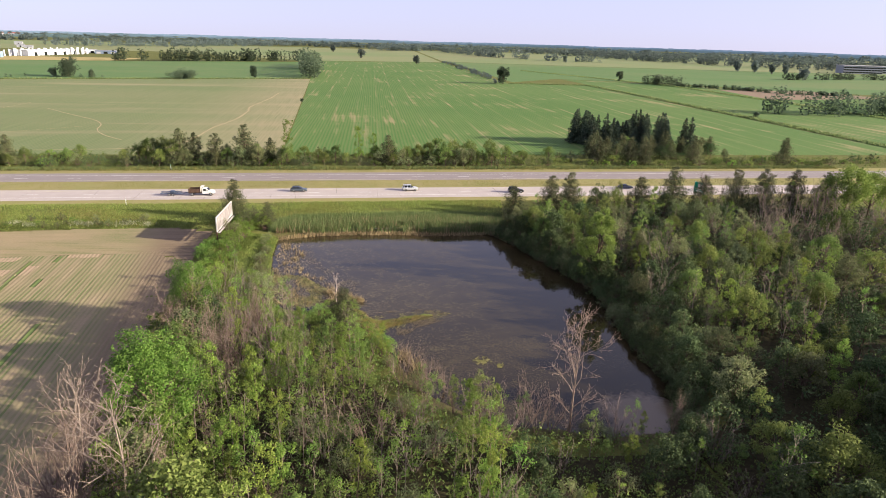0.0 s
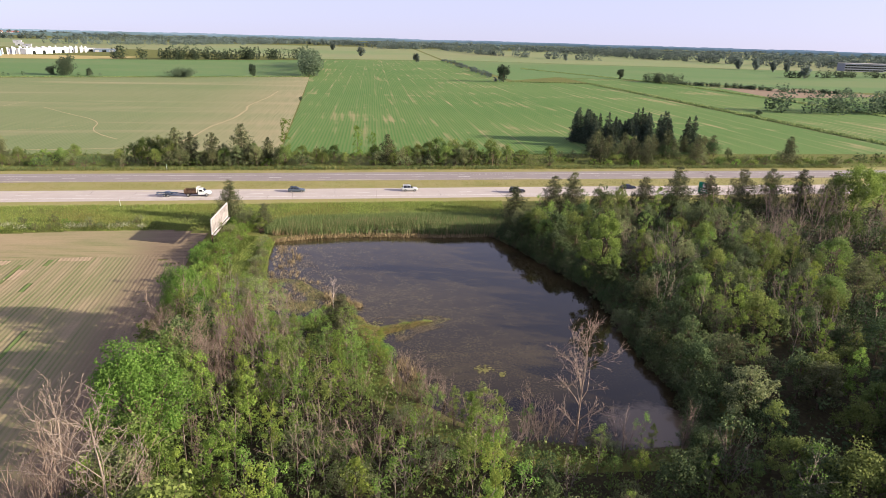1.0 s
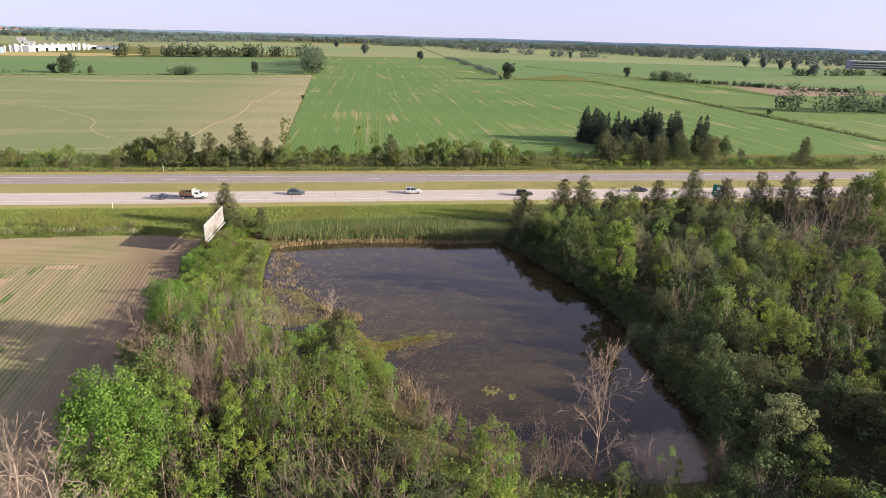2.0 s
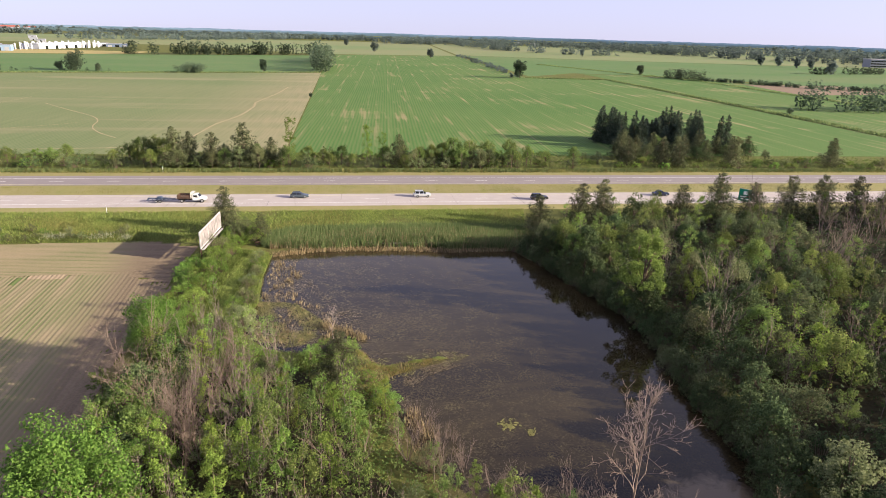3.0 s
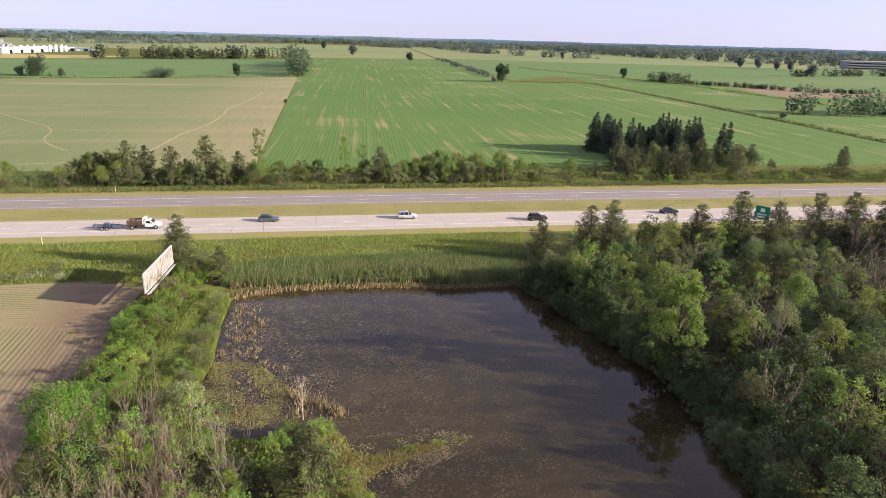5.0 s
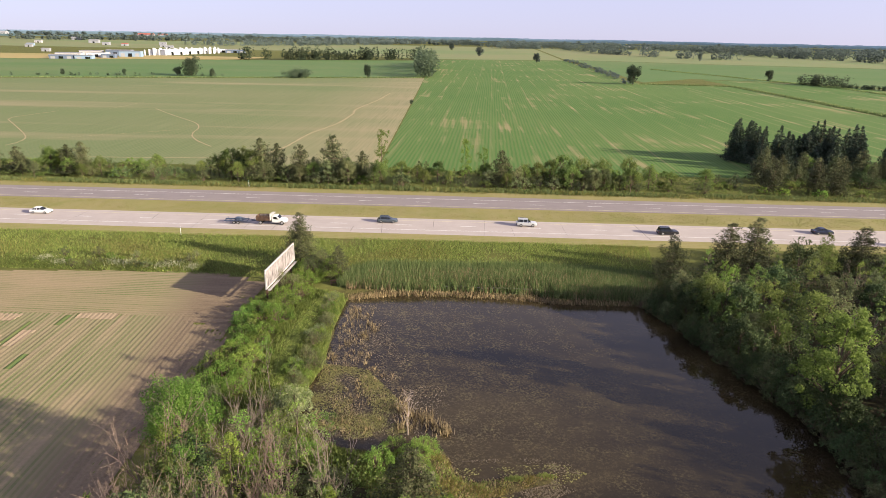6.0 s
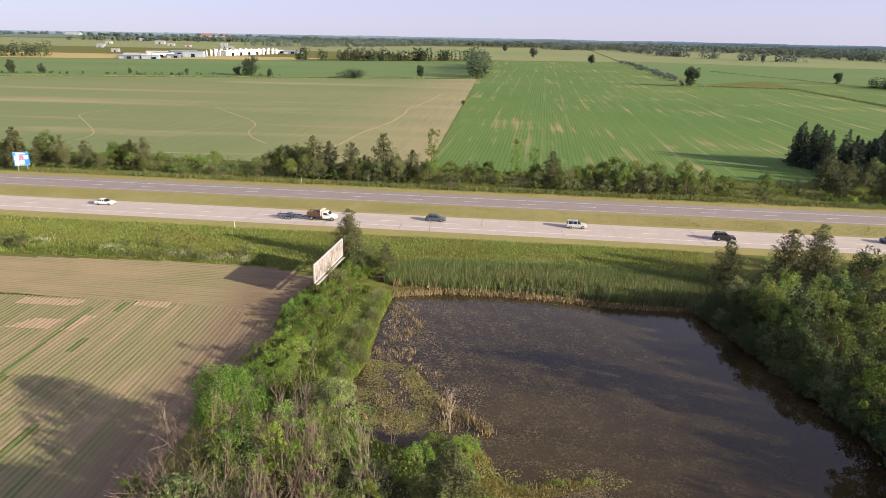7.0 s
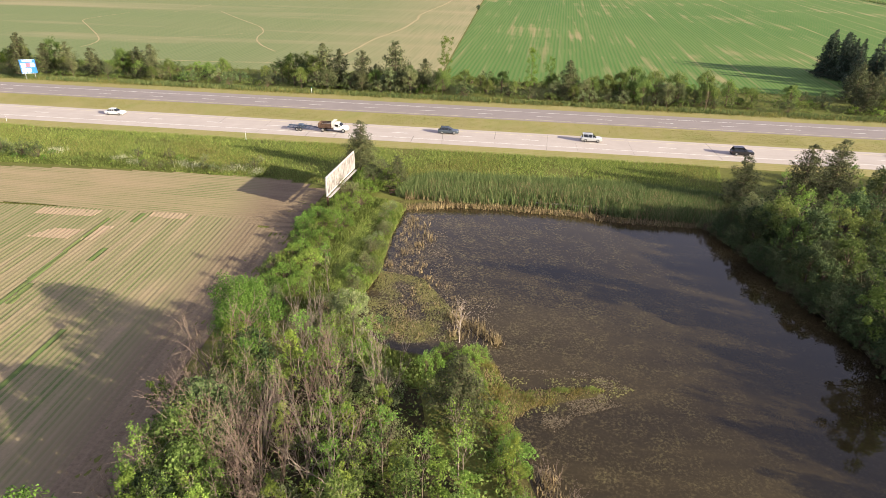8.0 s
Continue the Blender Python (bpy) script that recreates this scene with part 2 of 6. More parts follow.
GRASS = leaf_material("grass_blades", (0.100, 0.142, 0.028), (0.27, 0.31, 0.090), 0.42, 0.0)
SEDGE = leaf_material("mustard_sedge", (0.085, 0.078, 0.020), (0.230, 0.190, 0.062), 0.25, 0.0)
REED = leaf_material("reed_blades", (0.085, 0.132, 0.044), (0.215, 0.250, 0.100), 0.3, 0.0)
DRY_REED = leaf_material("dry_reed", (0.14, 0.105, 0.055), (0.30, 0.235, 0.135), 0.2, 0.0)
LEAF_BRIGHT = leaf_material("bright_leaves", (0.084, 0.142, 0.024), (0.200, 0.280, 0.058), 0.38)
LEAF_LIME = leaf_material("lime_leaves", (0.100, 0.150, 0.026), (0.220, 0.275, 0.056), 0.42)
LEAF_MAPLE = leaf_material("maple_leaves", (0.062, 0.122, 0.020), (0.160, 0.255, 0.050), 0.42, 0.0, 0.06)
LEAF_POPLAR = leaf_material("poplar_leaves", (0.100, 0.150, 0.030), (0.225, 0.285, 0.070), 0.42, 0.0, 0.05)
LEAF_MID = leaf_material("mid_leaves", (0.080, 0.116, 0.028), (0.185, 0.225, 0.062), 0.36)
LEAF_GREY = leaf_material("grey_green_leaves", (0.092, 0.112, 0.048), (0.205, 0.222, 0.104), 0.34)
LEAF_DARK = leaf_material("dark_leaves", (0.036, 0.056, 0.022), (0.108, 0.138, 0.052), 0.14)
NEEDLE = leaf_material("pine_needles", (0.040, 0.048, 0.021), (0.135, 0.142, 0.066), 0.1, 0.03)
NEEDLE_BLUE = leaf_material("spruce_needles", (0.026, 0.042, 0.028), (0.078, 0.098, 0.062), 0.1, 0.02)
# far foliage: distance haze is mixed into these paled, cool leaf colours
FAR_HAZE_LEAF = leaf_material("haze_tinted_far_leaves", (0.055, 0.080, 0.048), (0.105, 0.132, 0.078), 0.45)
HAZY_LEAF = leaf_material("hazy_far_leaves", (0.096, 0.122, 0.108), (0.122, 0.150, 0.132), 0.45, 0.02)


def bark_material(name, dark, light):
    m, nt, b = material(name, 0.9, 0.15)
    v = coords(nt, (3, 3, 0.6))
    f = noise_tex(nt, v, 3.0, 5, 0.7)
    o = nt.nodes.new("ShaderNodeObjectInfo")
    c = ramp(nt, f, (0.3, dark), (0.7, light))
    c = mix(nt, 0.5, c, ramp(nt, o.outputs["Random"], (0, (0.65, 0.6, 0.55)), (1, (1.0, 1.0, 1.0))), "MULTIPLY")
    nt.links.new(c, b.inputs["Base Color"])
    bump(nt, b, f, 0.5, 0.03)
    return m




def floor_material():
    m, nt, b = material("leaf_litter", 0.95, 0.1)
    v = coords(nt)
    f, g = noise_tex(nt, v, 2.2, 6, 0.7), noise_tex(nt, v, 0.25, 4, 0.6)
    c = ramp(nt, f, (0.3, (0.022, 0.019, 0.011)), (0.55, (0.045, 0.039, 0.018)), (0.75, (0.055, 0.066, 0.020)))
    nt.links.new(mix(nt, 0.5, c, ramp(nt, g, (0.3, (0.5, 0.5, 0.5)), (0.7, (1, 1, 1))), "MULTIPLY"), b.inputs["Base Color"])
    bump(nt, b, f, 0.8, 0.1)
    return m


BARK = bark_material("brown_bark", (0.07, 0.05, 0.035), (0.17, 0.13, 0.095))
GREY_BARK = bark_material("grey_brown_bark", (0.10, 0.080, 0.066), (0.26, 0.210, 0.175))
DEAD_BARK = bark_material("bleached_bark", (0.125, 0.097, 0.082), (0.31, 0.25, 0.205))


# ---- mesh helpers ----
def np_mesh(name, verts, faces, mats=(), smooth=False):
    me = bpy.data.meshes.new(name)
    me.from_pydata([tuple(v) for v in np.asarray(verts, float).tolist()], [], np.asarray(faces).tolist() if not isinstance(faces, list) else faces)
    for m in mats:
        me.materials.append(m)
    if smooth:
        me.polygons.foreach_set("use_smooth", [True] * len(me.polygons))
    me.update()
    return me


def bm_mesh(name, bm, mats=(), smooth=False):
    me = bpy.data.meshes.new(name)
    bmesh.ops.recalc_face_normals(bm, faces=bm.faces)
    bm.to_mesh(me)
    bm.free()
    for m in mats:
        me.materials.append(m)
    if smooth:
        me.polygons.foreach_set("use_smooth", [True] * len(me.polygons))
    return me


def part(name, me, mat, parent, label=""):
    if isinstance(me, bmesh.types.BMesh):
        me = bm_mesh(name, me)
    if mat and not me.materials:
        me.materials.append(mat)
    ob = new(name, me)
    ob.parent = parent
    return tagged(ob, label)


def box(bm, x0, x1, y0, y1, z0, z1, bevel=0.0):
    vs = [bm.verts.new((x, y, z)) for z in (z0, z1) for x, y in ((x0, y0), (x1, y0), (x1, y1), (x0, y1))]
    fs = [bm.faces.new([vs[i] for i in q]) for q in ((3, 2, 1, 0), (4, 5, 6, 7), (0, 1, 5, 4), (1, 2, 6, 5), (2, 3, 7, 6), (3, 0, 4, 7))]
    if bevel:
        es = {e for f in fs for e in f.edges}
        bmesh.ops.bevel(bm, geom=list(es), offset=bevel, segments=2, affect="EDGES", profile=0.6)
    return bm


def new_box(*a, bevel=0.0):
    return box(bmesh.new(), *a, bevel=bevel)


def inside(poly, x, y):
    """Which of the points lie in the polygon."""
    p = np.array(poly)
    r = np.zeros(x.shape, bool)
    for (x0, y0), (x1, y1) in zip(p, np.roll(p, -1, 0)):
        c = (y0 > y) != (y1 > y)
        r ^= c & (x < (x1 - x0) * (y - y0) / (y1 - y0 + 1e-12) + x0)
    return r


def poly_dist(poly, x, y):
    """Distance to the polygon's edge, negative within."""
    p = np.array(poly, float)
    d = np.full(x.shape, 1e9)
    for a, b in zip(p, np.roll(p, -1, 0)):
        ab = b - a
        t = np.clip(((x - a[0]) * ab[0] + (y - a[1]) * ab[1]) / (ab @ ab), 0, 1)
        d = np.minimum(d, np.hypot(x - a[0] - t * ab[0], y - a[1] - t * ab[1]))
    return np.where(inside(poly, x, y), -d, d)


def patch_mesh(name, poly, z, mat, step=None):
    """A flat piece of land, with a skirt, in the outline."""
    n = len(poly)
    vs = [(x, y, z) for x, y in poly] + [(x, y, -0.3) for x, y in poly]
    fs = [list(range(n))] + [[i, (i + 1) % n, n + (i + 1) % n, n + i][::-1] for i in range(n)]
    me = np_mesh(name, vs, fs, [mat])
    bm = bmesh.new()
    bm.from_mesh(me)
    bmesh.ops.recalc_face_normals(bm, faces=bm.faces)
    bm.to_mesh(me)
    bm.free()
    return tagged(new(name, me), kind="structure")


# ---- ground, pond ----
POND = [(55, -42), (63, -39.5), (73, -39), (83, -39.5), (92, -41), (106.5, -41), (110.3, -50), (112.9, -60), (115.8, -68), (117.5, -74), (118.4, -80), (117.6, -87),
        (116.6, -94), (116.6, -100), (117, -106), (116.5, -113), (114.5, -119), (111, -122.5), (101, -122.5), (97, -120.5), (90, -119), (84, -114), (80, -109), (78, -101),
        (76.5, -97), (75, -94), (75.8, -91.5), (77.5, -89.6), (81, -88.2), (84.5, -87), (85.8, -86.2), (84, -85.8), (80, -86.6), (76.6, -87.6), (74.4, -86.4), (73.2, -82.8), (71.5, -80.2), (68, -80.8), (65, -83),
        (61, -82), (57, -79), (55.5, -75), (55, -70), (56, -65), (55, -53)]


def ground_height(x, y):
    d = poly_dist(POND, x, y)
    z = np.where(d < 0, WATER + np.clip(d, -4, 0) * 0.30, WATER + 0.04 + np.clip(d / 4.0, 0, 1) ** 0.8 * 0.96)
    return z


def spread(lo, hi, step, far):
    core = list(np.arange(lo, hi + 0.01, step))
    out, s = [], step
    v = hi
    while v < far:
        s *= 1.22
        v += s
        out.append(min(v, far))
    low, s = [], step
    v = lo
    while v > -far:
        s *= 1.22
        v -= s
        low.append(max(v, -far))
    return np.array(low[::-1] + core + out)


def make_ground():
    gx, gy = spread(38, 126, 1.0, 4900), spread(-136, -30, 1.0, 4900)
    X, Y = np.meshgrid(gx, gy)
    Z = ground_height(X, Y)
    rng = np.random.default_rng(3)
    near = (X > 36) & (X < 128) & (Y > -140) & (Y < -28)
    Z += np.where(near & (Z > WATER + 0.05), rng.normal(0, 0.06, Z.shape), 0)
    n, m = X.shape
    idx = np.arange(n * m).reshape(n, m)
    F = np.stack([idx[:-1, :-1], idx[:-1, 1:], idx[1:, 1:], idx[1:, :-1]], -1).reshape(-1, 4)
    V = np.stack([X, Y, Z], -1).reshape(-1, 3)
    tagged(new("ground", np_mesh("ground", V, F, [ground_material()], True)), "rough green meadow and woodland floor", "ground", kind="structure")


make_ground()
wm = patch_mesh("pond_water", [(x + 0.0, y) for x, y in [(52, -126), (122, -126), (122, -36), (52, -36)]], WATER, water_material())
tagged(wm, "still dark brown pond water with weed near its bank", "water")

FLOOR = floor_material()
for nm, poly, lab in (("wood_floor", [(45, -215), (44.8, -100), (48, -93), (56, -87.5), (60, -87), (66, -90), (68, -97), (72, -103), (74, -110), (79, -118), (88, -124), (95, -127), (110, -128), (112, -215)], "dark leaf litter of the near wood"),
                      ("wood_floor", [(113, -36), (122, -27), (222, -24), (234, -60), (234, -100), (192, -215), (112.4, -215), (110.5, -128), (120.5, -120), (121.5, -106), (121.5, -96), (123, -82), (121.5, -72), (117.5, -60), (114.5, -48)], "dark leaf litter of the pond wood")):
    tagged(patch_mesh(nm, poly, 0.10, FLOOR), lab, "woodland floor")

# ---- roads ----
ROADS = [("road", -6.8, 5.5, road_material("pale_concrete", (0.405, 0.352, 0.315), 0, 6, 0.9), 0.0, "pale concrete carriageway of a divided highway"),
         ("road_far", 16.4, 28.3, road_material("grey_asphalt", (0.235, 0.20, 0.19), 0, 6, 0.86), 21.15, "grey asphalt carriageway of a divided highway")]
LINE = paint("worn_white_line", (0.72, 0.70, 0.66), 0.7, 0.2)
YLINE = paint("worn_yellow_line", (0.60, 0.52, 0.30), 0.7, 0.2)
for nm, y0, y1, mt, mid, lab in ROADS:
    tagged(patch_mesh(nm, [(-1800, y0), (1800, y0), (1800, y1), (-1800, y1)], 0.06, mt), lab, "road")


def strip(name, x0, x1, y0, y1, mat, label, z=0.064):
    ob = new(name, np_mesh(name, [(x0, y0, z), (x1, y0, z), (x1, y1, z), (x0, y1, z)], [[0, 1, 2, 3]], [mat]))
    return tagged(ob, label, kind="structure")


strip("road_line", -1800, 1800, -3.75, -3.60, LINE, "white edge line of the concrete road")
strip("road_line", -1800, 1800, 3.60, 3.73, YLINE, "faded yellow edge line of the concrete road")
strip("road_line", -1800, 1800, 17.50, 17.63, YLINE, "faded yellow edge line of the asphalt road")
strip("road_line", -1800, 1800, 24.78, 24.93, LINE, "white edge line of the asphalt road")
DASH = np_mesh("dash", [(-1.9, -0.08, 0), (1.9, -0.08, 0), (1.9, 0.08, 0), (-1.9, 0.08, 0)], [[0, 1, 2, 3]], [LINE])
for y, x0 in ((0.0, 0.0), (21.15, -72.94 + 4 * 15.24)):
    for k in range(-22, 40):
        d = new("lane_dash", DASH)
        d.location = (x0 + 15.24 * k, y, 0.064)
        tagged(d, "white broken lane line", "road marking", "lane dashes", "structure")

# ---- fields ----
crop_a = crop_material("young_corn", (0.315, 0.242, 0.150), (0.092, 0.128, 0.040), 0.36, 0.76, 0.0, 0.03, 1.0, 0.8, (26, 33))
crop_head = crop_material("headland_corn", (0.32, 0.245, 0.15), (0.105, 0.13, 0.045), 0.22, 0.76, 0.0, 0.04, 1.0, 0.6, (25, 33))
crop_brown = open_field_material("sparse_crop", (0.305, 0.255, 0.148), (0.128, 0.163, 0.066), 0.03, 0.53, 0.22, 0.7, (-30, 50), True)
crop_green = open_field_material("green_crop", (0.29, 0.24, 0.12), (0.066, 0.134, 0.030), 0.04, 0.545, 1.0, 0.85)
crop_pale = crop_material("pale_crop", (0.25, 0.225, 0.115), (0.140, 0.185, 0.075), 0.9, 3.0, 0.3, 0.004, 0.4, 0.6)
crop_deep = crop_material("deep_crop", (0.22, 0.20, 0.09), (0.078, 0.145, 0.046), 0.9, 3.0, 1.2, 0.006, 0.3, 0.25)
hay = crop_material("cut_hay", (0.38, 0.30, 0.13), (0.27, 0.24, 0.09), 0.6, 3.0, 0.8, 0.006)


def furrow_field(name, poly, ang, row, mat, depth, label, lift=0.05):
    """Land ploughed in rows: ridges of real height that run along ang, cut to the outline."""
    p = np.array(poly, float)
    u, w = np.array([math.cos(ang), math.sin(ang)]), np.array([-math.sin(ang), math.cos(ang)])
    a, b = p @ u, p @ w
    ra, rb = np.arange(a.min(), a.max() + 0.1, min(4.0, (a.max() - a.min()) / 6)), np.arange(b.min() - row, b.max() + row, row / 4)
    A, B = np.meshgrid(ra, rb)
    X, Y = A * u[0] + B * w[0], A * u[1] + B * w[1]
    rng = np.random.default_rng(11)
    Z = lift + depth * (0.5 + 0.5 * np.cos(B / row * 2 * math.pi)) + rng.normal(0, depth * 0.12, A.shape)
    n, m = X.shape
    idx = np.arange(n * m).reshape(n, m)
    F = np.stack([idx[:-1, :-1], idx[:-1, 1:], idx[1:, 1:], idx[1:, :-1]], -1).reshape(-1, 4)
    V = np.stack([X, Y, Z], -1).reshape(-1, 3)
    c = V[F].mean(1)
    F = F[inside(poly, c[:, 0], c[:, 1])]
    used = np.unique(F)
    remap = np.zeros(len(V), int)
    remap[used] = np.arange(len(used))
    # rows lie along the mesh's own Y, so that its material follows them
    t = math.pi / 2 - ang
    R = np.array([[math.cos(t), -math.sin(t), 0], [math.sin(t), math.cos(t), 0], [0, 0, 1]])
    ob = new(name, np_mesh(name, V[used] @ R.T, remap[F], [mat], True))
    ob.rotation_euler = (0, 0, -t)
    return tagged(ob, label, "field", kind="structure")


furrow_field("crop_field", [(-160, -52.6), (31, -51.6), (40.5, -57.5), (41.5, -72), (40, -88), (44, -108), (44.5, -215), (-160, -215)],
             radians(93.0), 0.76, crop_a, 0.085, "bare brown field with rows of young corn")
furrow_field("crop_headland", [(-160, -40), (-26, -37), (7, -34.5), (31, -34), (39, -38), (42, -46), (41.5, -59.5), (31, -52.8), (-160, -53.8)],
             radians(-1.5), 0.76, crop_head, 0.10, "brown headland strip with curved young crop rows")
LAND = [
    ("field_brown", [(-700, 62), (46, 62), (40, 300), (35, 494), (-223, 421), (-700, 290)], crop_brown, "brown-green field of sparse young crop"),
    ("field_green", [(46.6, 62), (326, 62), (323, 466), (240, 474), (248, 1000), (20, 940), (35, 500), (41, 300)], crop_green, "bright green field of young crop"),
    ("field_back", [(-700, 300), (-223, 431), (33, 505), (18, 900), (-260, 790), (-700, 660)], crop_deep, "dull green field behind a hedge"),
    ("field_side", [(332, 62), (900, 62), (560, 330), (500, 430), (430, 520), (328, 560), (329, 470)], crop_green, "green field beyond a ditch"),
    ("field_right", [(440, 530), (520, 440), (760, 330), (1500, 300), (1500, 800), (500, 960), (260, 1040), (250, 500), (320, 570)], crop_deep, "deep green field"),
    ("field_tan", [(455, 440), (560, 440), (585, 360), (440, 330)], crop_material("bare_soil", (0.22, 0.165, 0.115), (0.19, 0.15, 0.09), 0.2, 2.0, 0.4, 0.01), "bare brown patch of soil"),
    ("field_far", [(255, 1050), (500, 970), (1500, 810), (2600, 900), (2400, 2000), (300, 2000)], crop_pale, "pale green far field"),
    ("field_hay", [(-700, 670), (-260, 800), (-240, 900), (-900, 860)], hay, "yellow cut hay meadow"),
    ("field_far_left", [(-1800, 1200), (-300, 1250), (0, 960), (246, 1010), (290, 2000), (-2200, 2100)], crop_pale, "pale far field"),
]
for i, (nm, poly, mt, lab) in enumerate(LAND):
    tagged(patch_mesh(nm, poly, 0.05 + 0.004 * i, mt), lab, "field")
mown = crop_material("mown_verge", (0.29, 0.25, 0.115), (0.17, 0.178, 0.050), 0.35, 1.1, 1.57, 0.1)
for nm, y0, y1 in (("verge", -11.5, -6.9), ("verge_median", 5.6, 16.3), ("verge_far", 28.4, 33.5)):
    tagged(patch_mesh(nm, [(-1800, y0), (1800, y0), (1800, y1), (-1800, y1)], 0.045, mown), "dry mown grass strip beside the road", "verge")


# ---- plants ----
def tubes(segs, sides=4):
    """Tapered limbs: rows of start, end, start radius, end radius."""
    s = np.array(segs, float)
    a, b, r0, r1 = s[:, 0:3], s[:, 3:6], s[:, 6], s[:, 7]
    d = b - a
    d /= np.linalg.norm(d, axis=1, keepdims=True) + 1e-9
    ref = np.where(np.abs(d[:, 2:3]) > 0.9, np.array([[1.0, 0, 0]]), np.array([[0, 0, 1.0]]))
    u = np.cross(d, ref)
    u /= np.linalg.norm(u, axis=1, keepdims=True) + 1e-9
    w = np.cross(d, u)
    V = []
    for c, r in ((a, r0), (b, r1)):
        for k in range(sides):
            t = 2 * math.pi * k / sides
            V.append(c + (u * math.cos(t) + w * math.sin(t)) * r[:, None])
    V = np.stack(V, 1).reshape(-1, 3)
    base = np.arange(len(s))[:, None] * 2 * sides
    F = np.concatenate([base + np.array([[k, (k + 1) % sides, sides + (k + 1) % sides, sides + k]]) for k in range(sides)], 0)
    return V, F


def leaf_cards(rng, centres, spread_r, count, size, aspect=0.6, up=0.3, whole=False, flat=1.0):
    """Small leaf blades scattered round the centres: three-cornered ones, or whole bent ones."""
    if not whole:
        count, size = count * 2, size * 0.72
    c = np.repeat(np.asarray(centres, float), count, 0)
    sr = np.repeat(np.broadcast_to(np.asarray(spread_r, float), (len(centres),)), count)
    n = len(c)
    d = rng.normal(0, 1, (n, 3))
    d /= np.linalg.norm(d, axis=1, keepdims=True)
    p = c + d * (sr * rng.uniform(0.35, 1.0, n) ** 0.6)[:, None] * np.array([1.0, 1.0, flat])
    nrm = d * 0.7 + rng.normal(0, 0.6, (n, 3)) + np.array([0, 0, up])
    nrm /= np.linalg.norm(nrm, axis=1, keepdims=True)
    t = np.cross(nrm, rng.normal(0, 1, (n, 3)))
    t /= np.linalg.norm(t, axis=1, keepdims=True) + 1e-9
    b = np.cross(nrm, t)
    s = size * rng.uniform(0.6, 1.35, n)[:, None]
    if not whole:
        V = np.stack([p - t * s * 0.8 - b * s * aspect, p + t * s, p - t * s * 0.4 + b * s * aspect], 1).reshape(-1, 3)
        return V, np.arange(n * 3).reshape(n, 3)
    V = np.stack([p - t * s, p - b * s * aspect + nrm * s * 0.15, p + t * s, p + b * s * aspect + nrm * s * 0.15], 1).reshape(-1, 3)
    return V, np.arange(n * 4).reshape(n, 4)


def grow(rng, height, radius, r0, n_limbs, start=0.25, rise=0.6, levels=2, twigs=4, wob=0.05, taper=0.85, top=1.0, fine=0.01):
    """Limbs of a tree: its segments and the tips of its twigs."""
    segs, tips = [], []
    pts = [np.zeros(3)]
    steps = 6
    for i in range(steps):
        pts.append(np.array([rng.normal(0, wob) * height * 0.4, rng.normal(0, wob) * height * 0.4, 0]) * (i / steps) + np.array([pts[-1][0], pts[-1][1], height * 0.96 * (i + 1) / steps]))

    def rad(f):
        return max(r0 * (1 - taper * f), 0.012)
    for i in range(steps):
        segs.append((*pts[i], *pts[i + 1], rad(i / steps), rad((i + 1) / steps)))
    tips.append(pts[-1])

    def limb(p, direction, length, r, level):
        q = p
        v = direction / np.linalg.norm(direction)
        k = 3
        for j in range(k):
            v = v + rng.normal(0, 0.16, 3) + np.array([0, 0, 0.07])
            v /= np.linalg.norm(v)
            e = q + v * length / k
            ra, rb = r * (1 - 0.7 * j / k), r * (1 - 0.7 * (j + 1) / k)
            segs.append((*q, *e, max(ra, fine), max(rb, fine * 0.7)))
            q = e
            if level > 0:
                for _ in range(twigs if j else max(1, twigs // 2)):
                    a = rng.normal(0, 0.65, 3)
                    limb(q, v + a, length * rng.uniform(0.28, 0.5), rb * 0.6, level - 1)
        tips.append(q)
    for i in range(n_limbs):
        f = start + (top - start) * ((i + rng.uniform(0, 0.8)) / n_limbs)
        j = min(int(f * steps), steps - 1)
        p = pts[j] + (pts[j + 1] - pts[j]) * (f * steps - j)
        a = i * 2.4 + rng.uniform(-0.5, 0.5)
        shape = math.sin(math.pi * min(0.15 + 0.85 * (f - start) / (1.02 - start), 0.97)) ** 0.6
        limb(p, np.array([math.cos(a), math.sin(a), rise + f * 0.5]), radius * shape * rng.uniform(0.75, 1.15), rad(f) * 0.55, levels - 1)
    return segs, np.array(tips)


def plant(name, label, category, trunk, bark, crown=None, leaf=None, crown_name="crown"):
    top = new(name)
    tagged(top, label, category)
    if trunk:
        part("trunk", np_mesh("trunk", *trunk, [bark], True), None, top)
    if crown:
        part(crown_name, np_mesh(crown_name, *crown, [leaf]), None, top)
    return top


def broad_tree(seed, h, r, leaf, size=0.28, per=9, label="", limbs=16, start=0.15, sp=0.8, keep=170):
    rng = np.random.default_rng(seed)
    segs, tips = grow(rng, h, r, 0.022 * h, limbs, start, 0.45, 2, 3)
    sel = tips[rng.permutation(len(tips))[:keep]]
    return plant("deciduous_tree", label, "tree", tubes(segs[:90]), BARK, leaf_cards(rng, sel, rng.uniform(0.5, 1.0, len(sel)) * sp, per, size), leaf)


def narrow_tree(seed, h, r, leaf, label="", size=0.125, per=24, keep=42):
    rng = np.random.default_rng(seed)
    segs, tips = grow(rng, h, r, 0.010 * h, 20, 0.15, 1.1, 2, 2, 0.03)
    sel = tips[rng.permutation(len(tips))[:keep]]
    return plant("slender_tree", label, "tree", tubes(segs[:80], 3), BARK, leaf_cards(rng, sel, rng.uniform(0.22, 0.48, len(sel)), per, size), leaf)


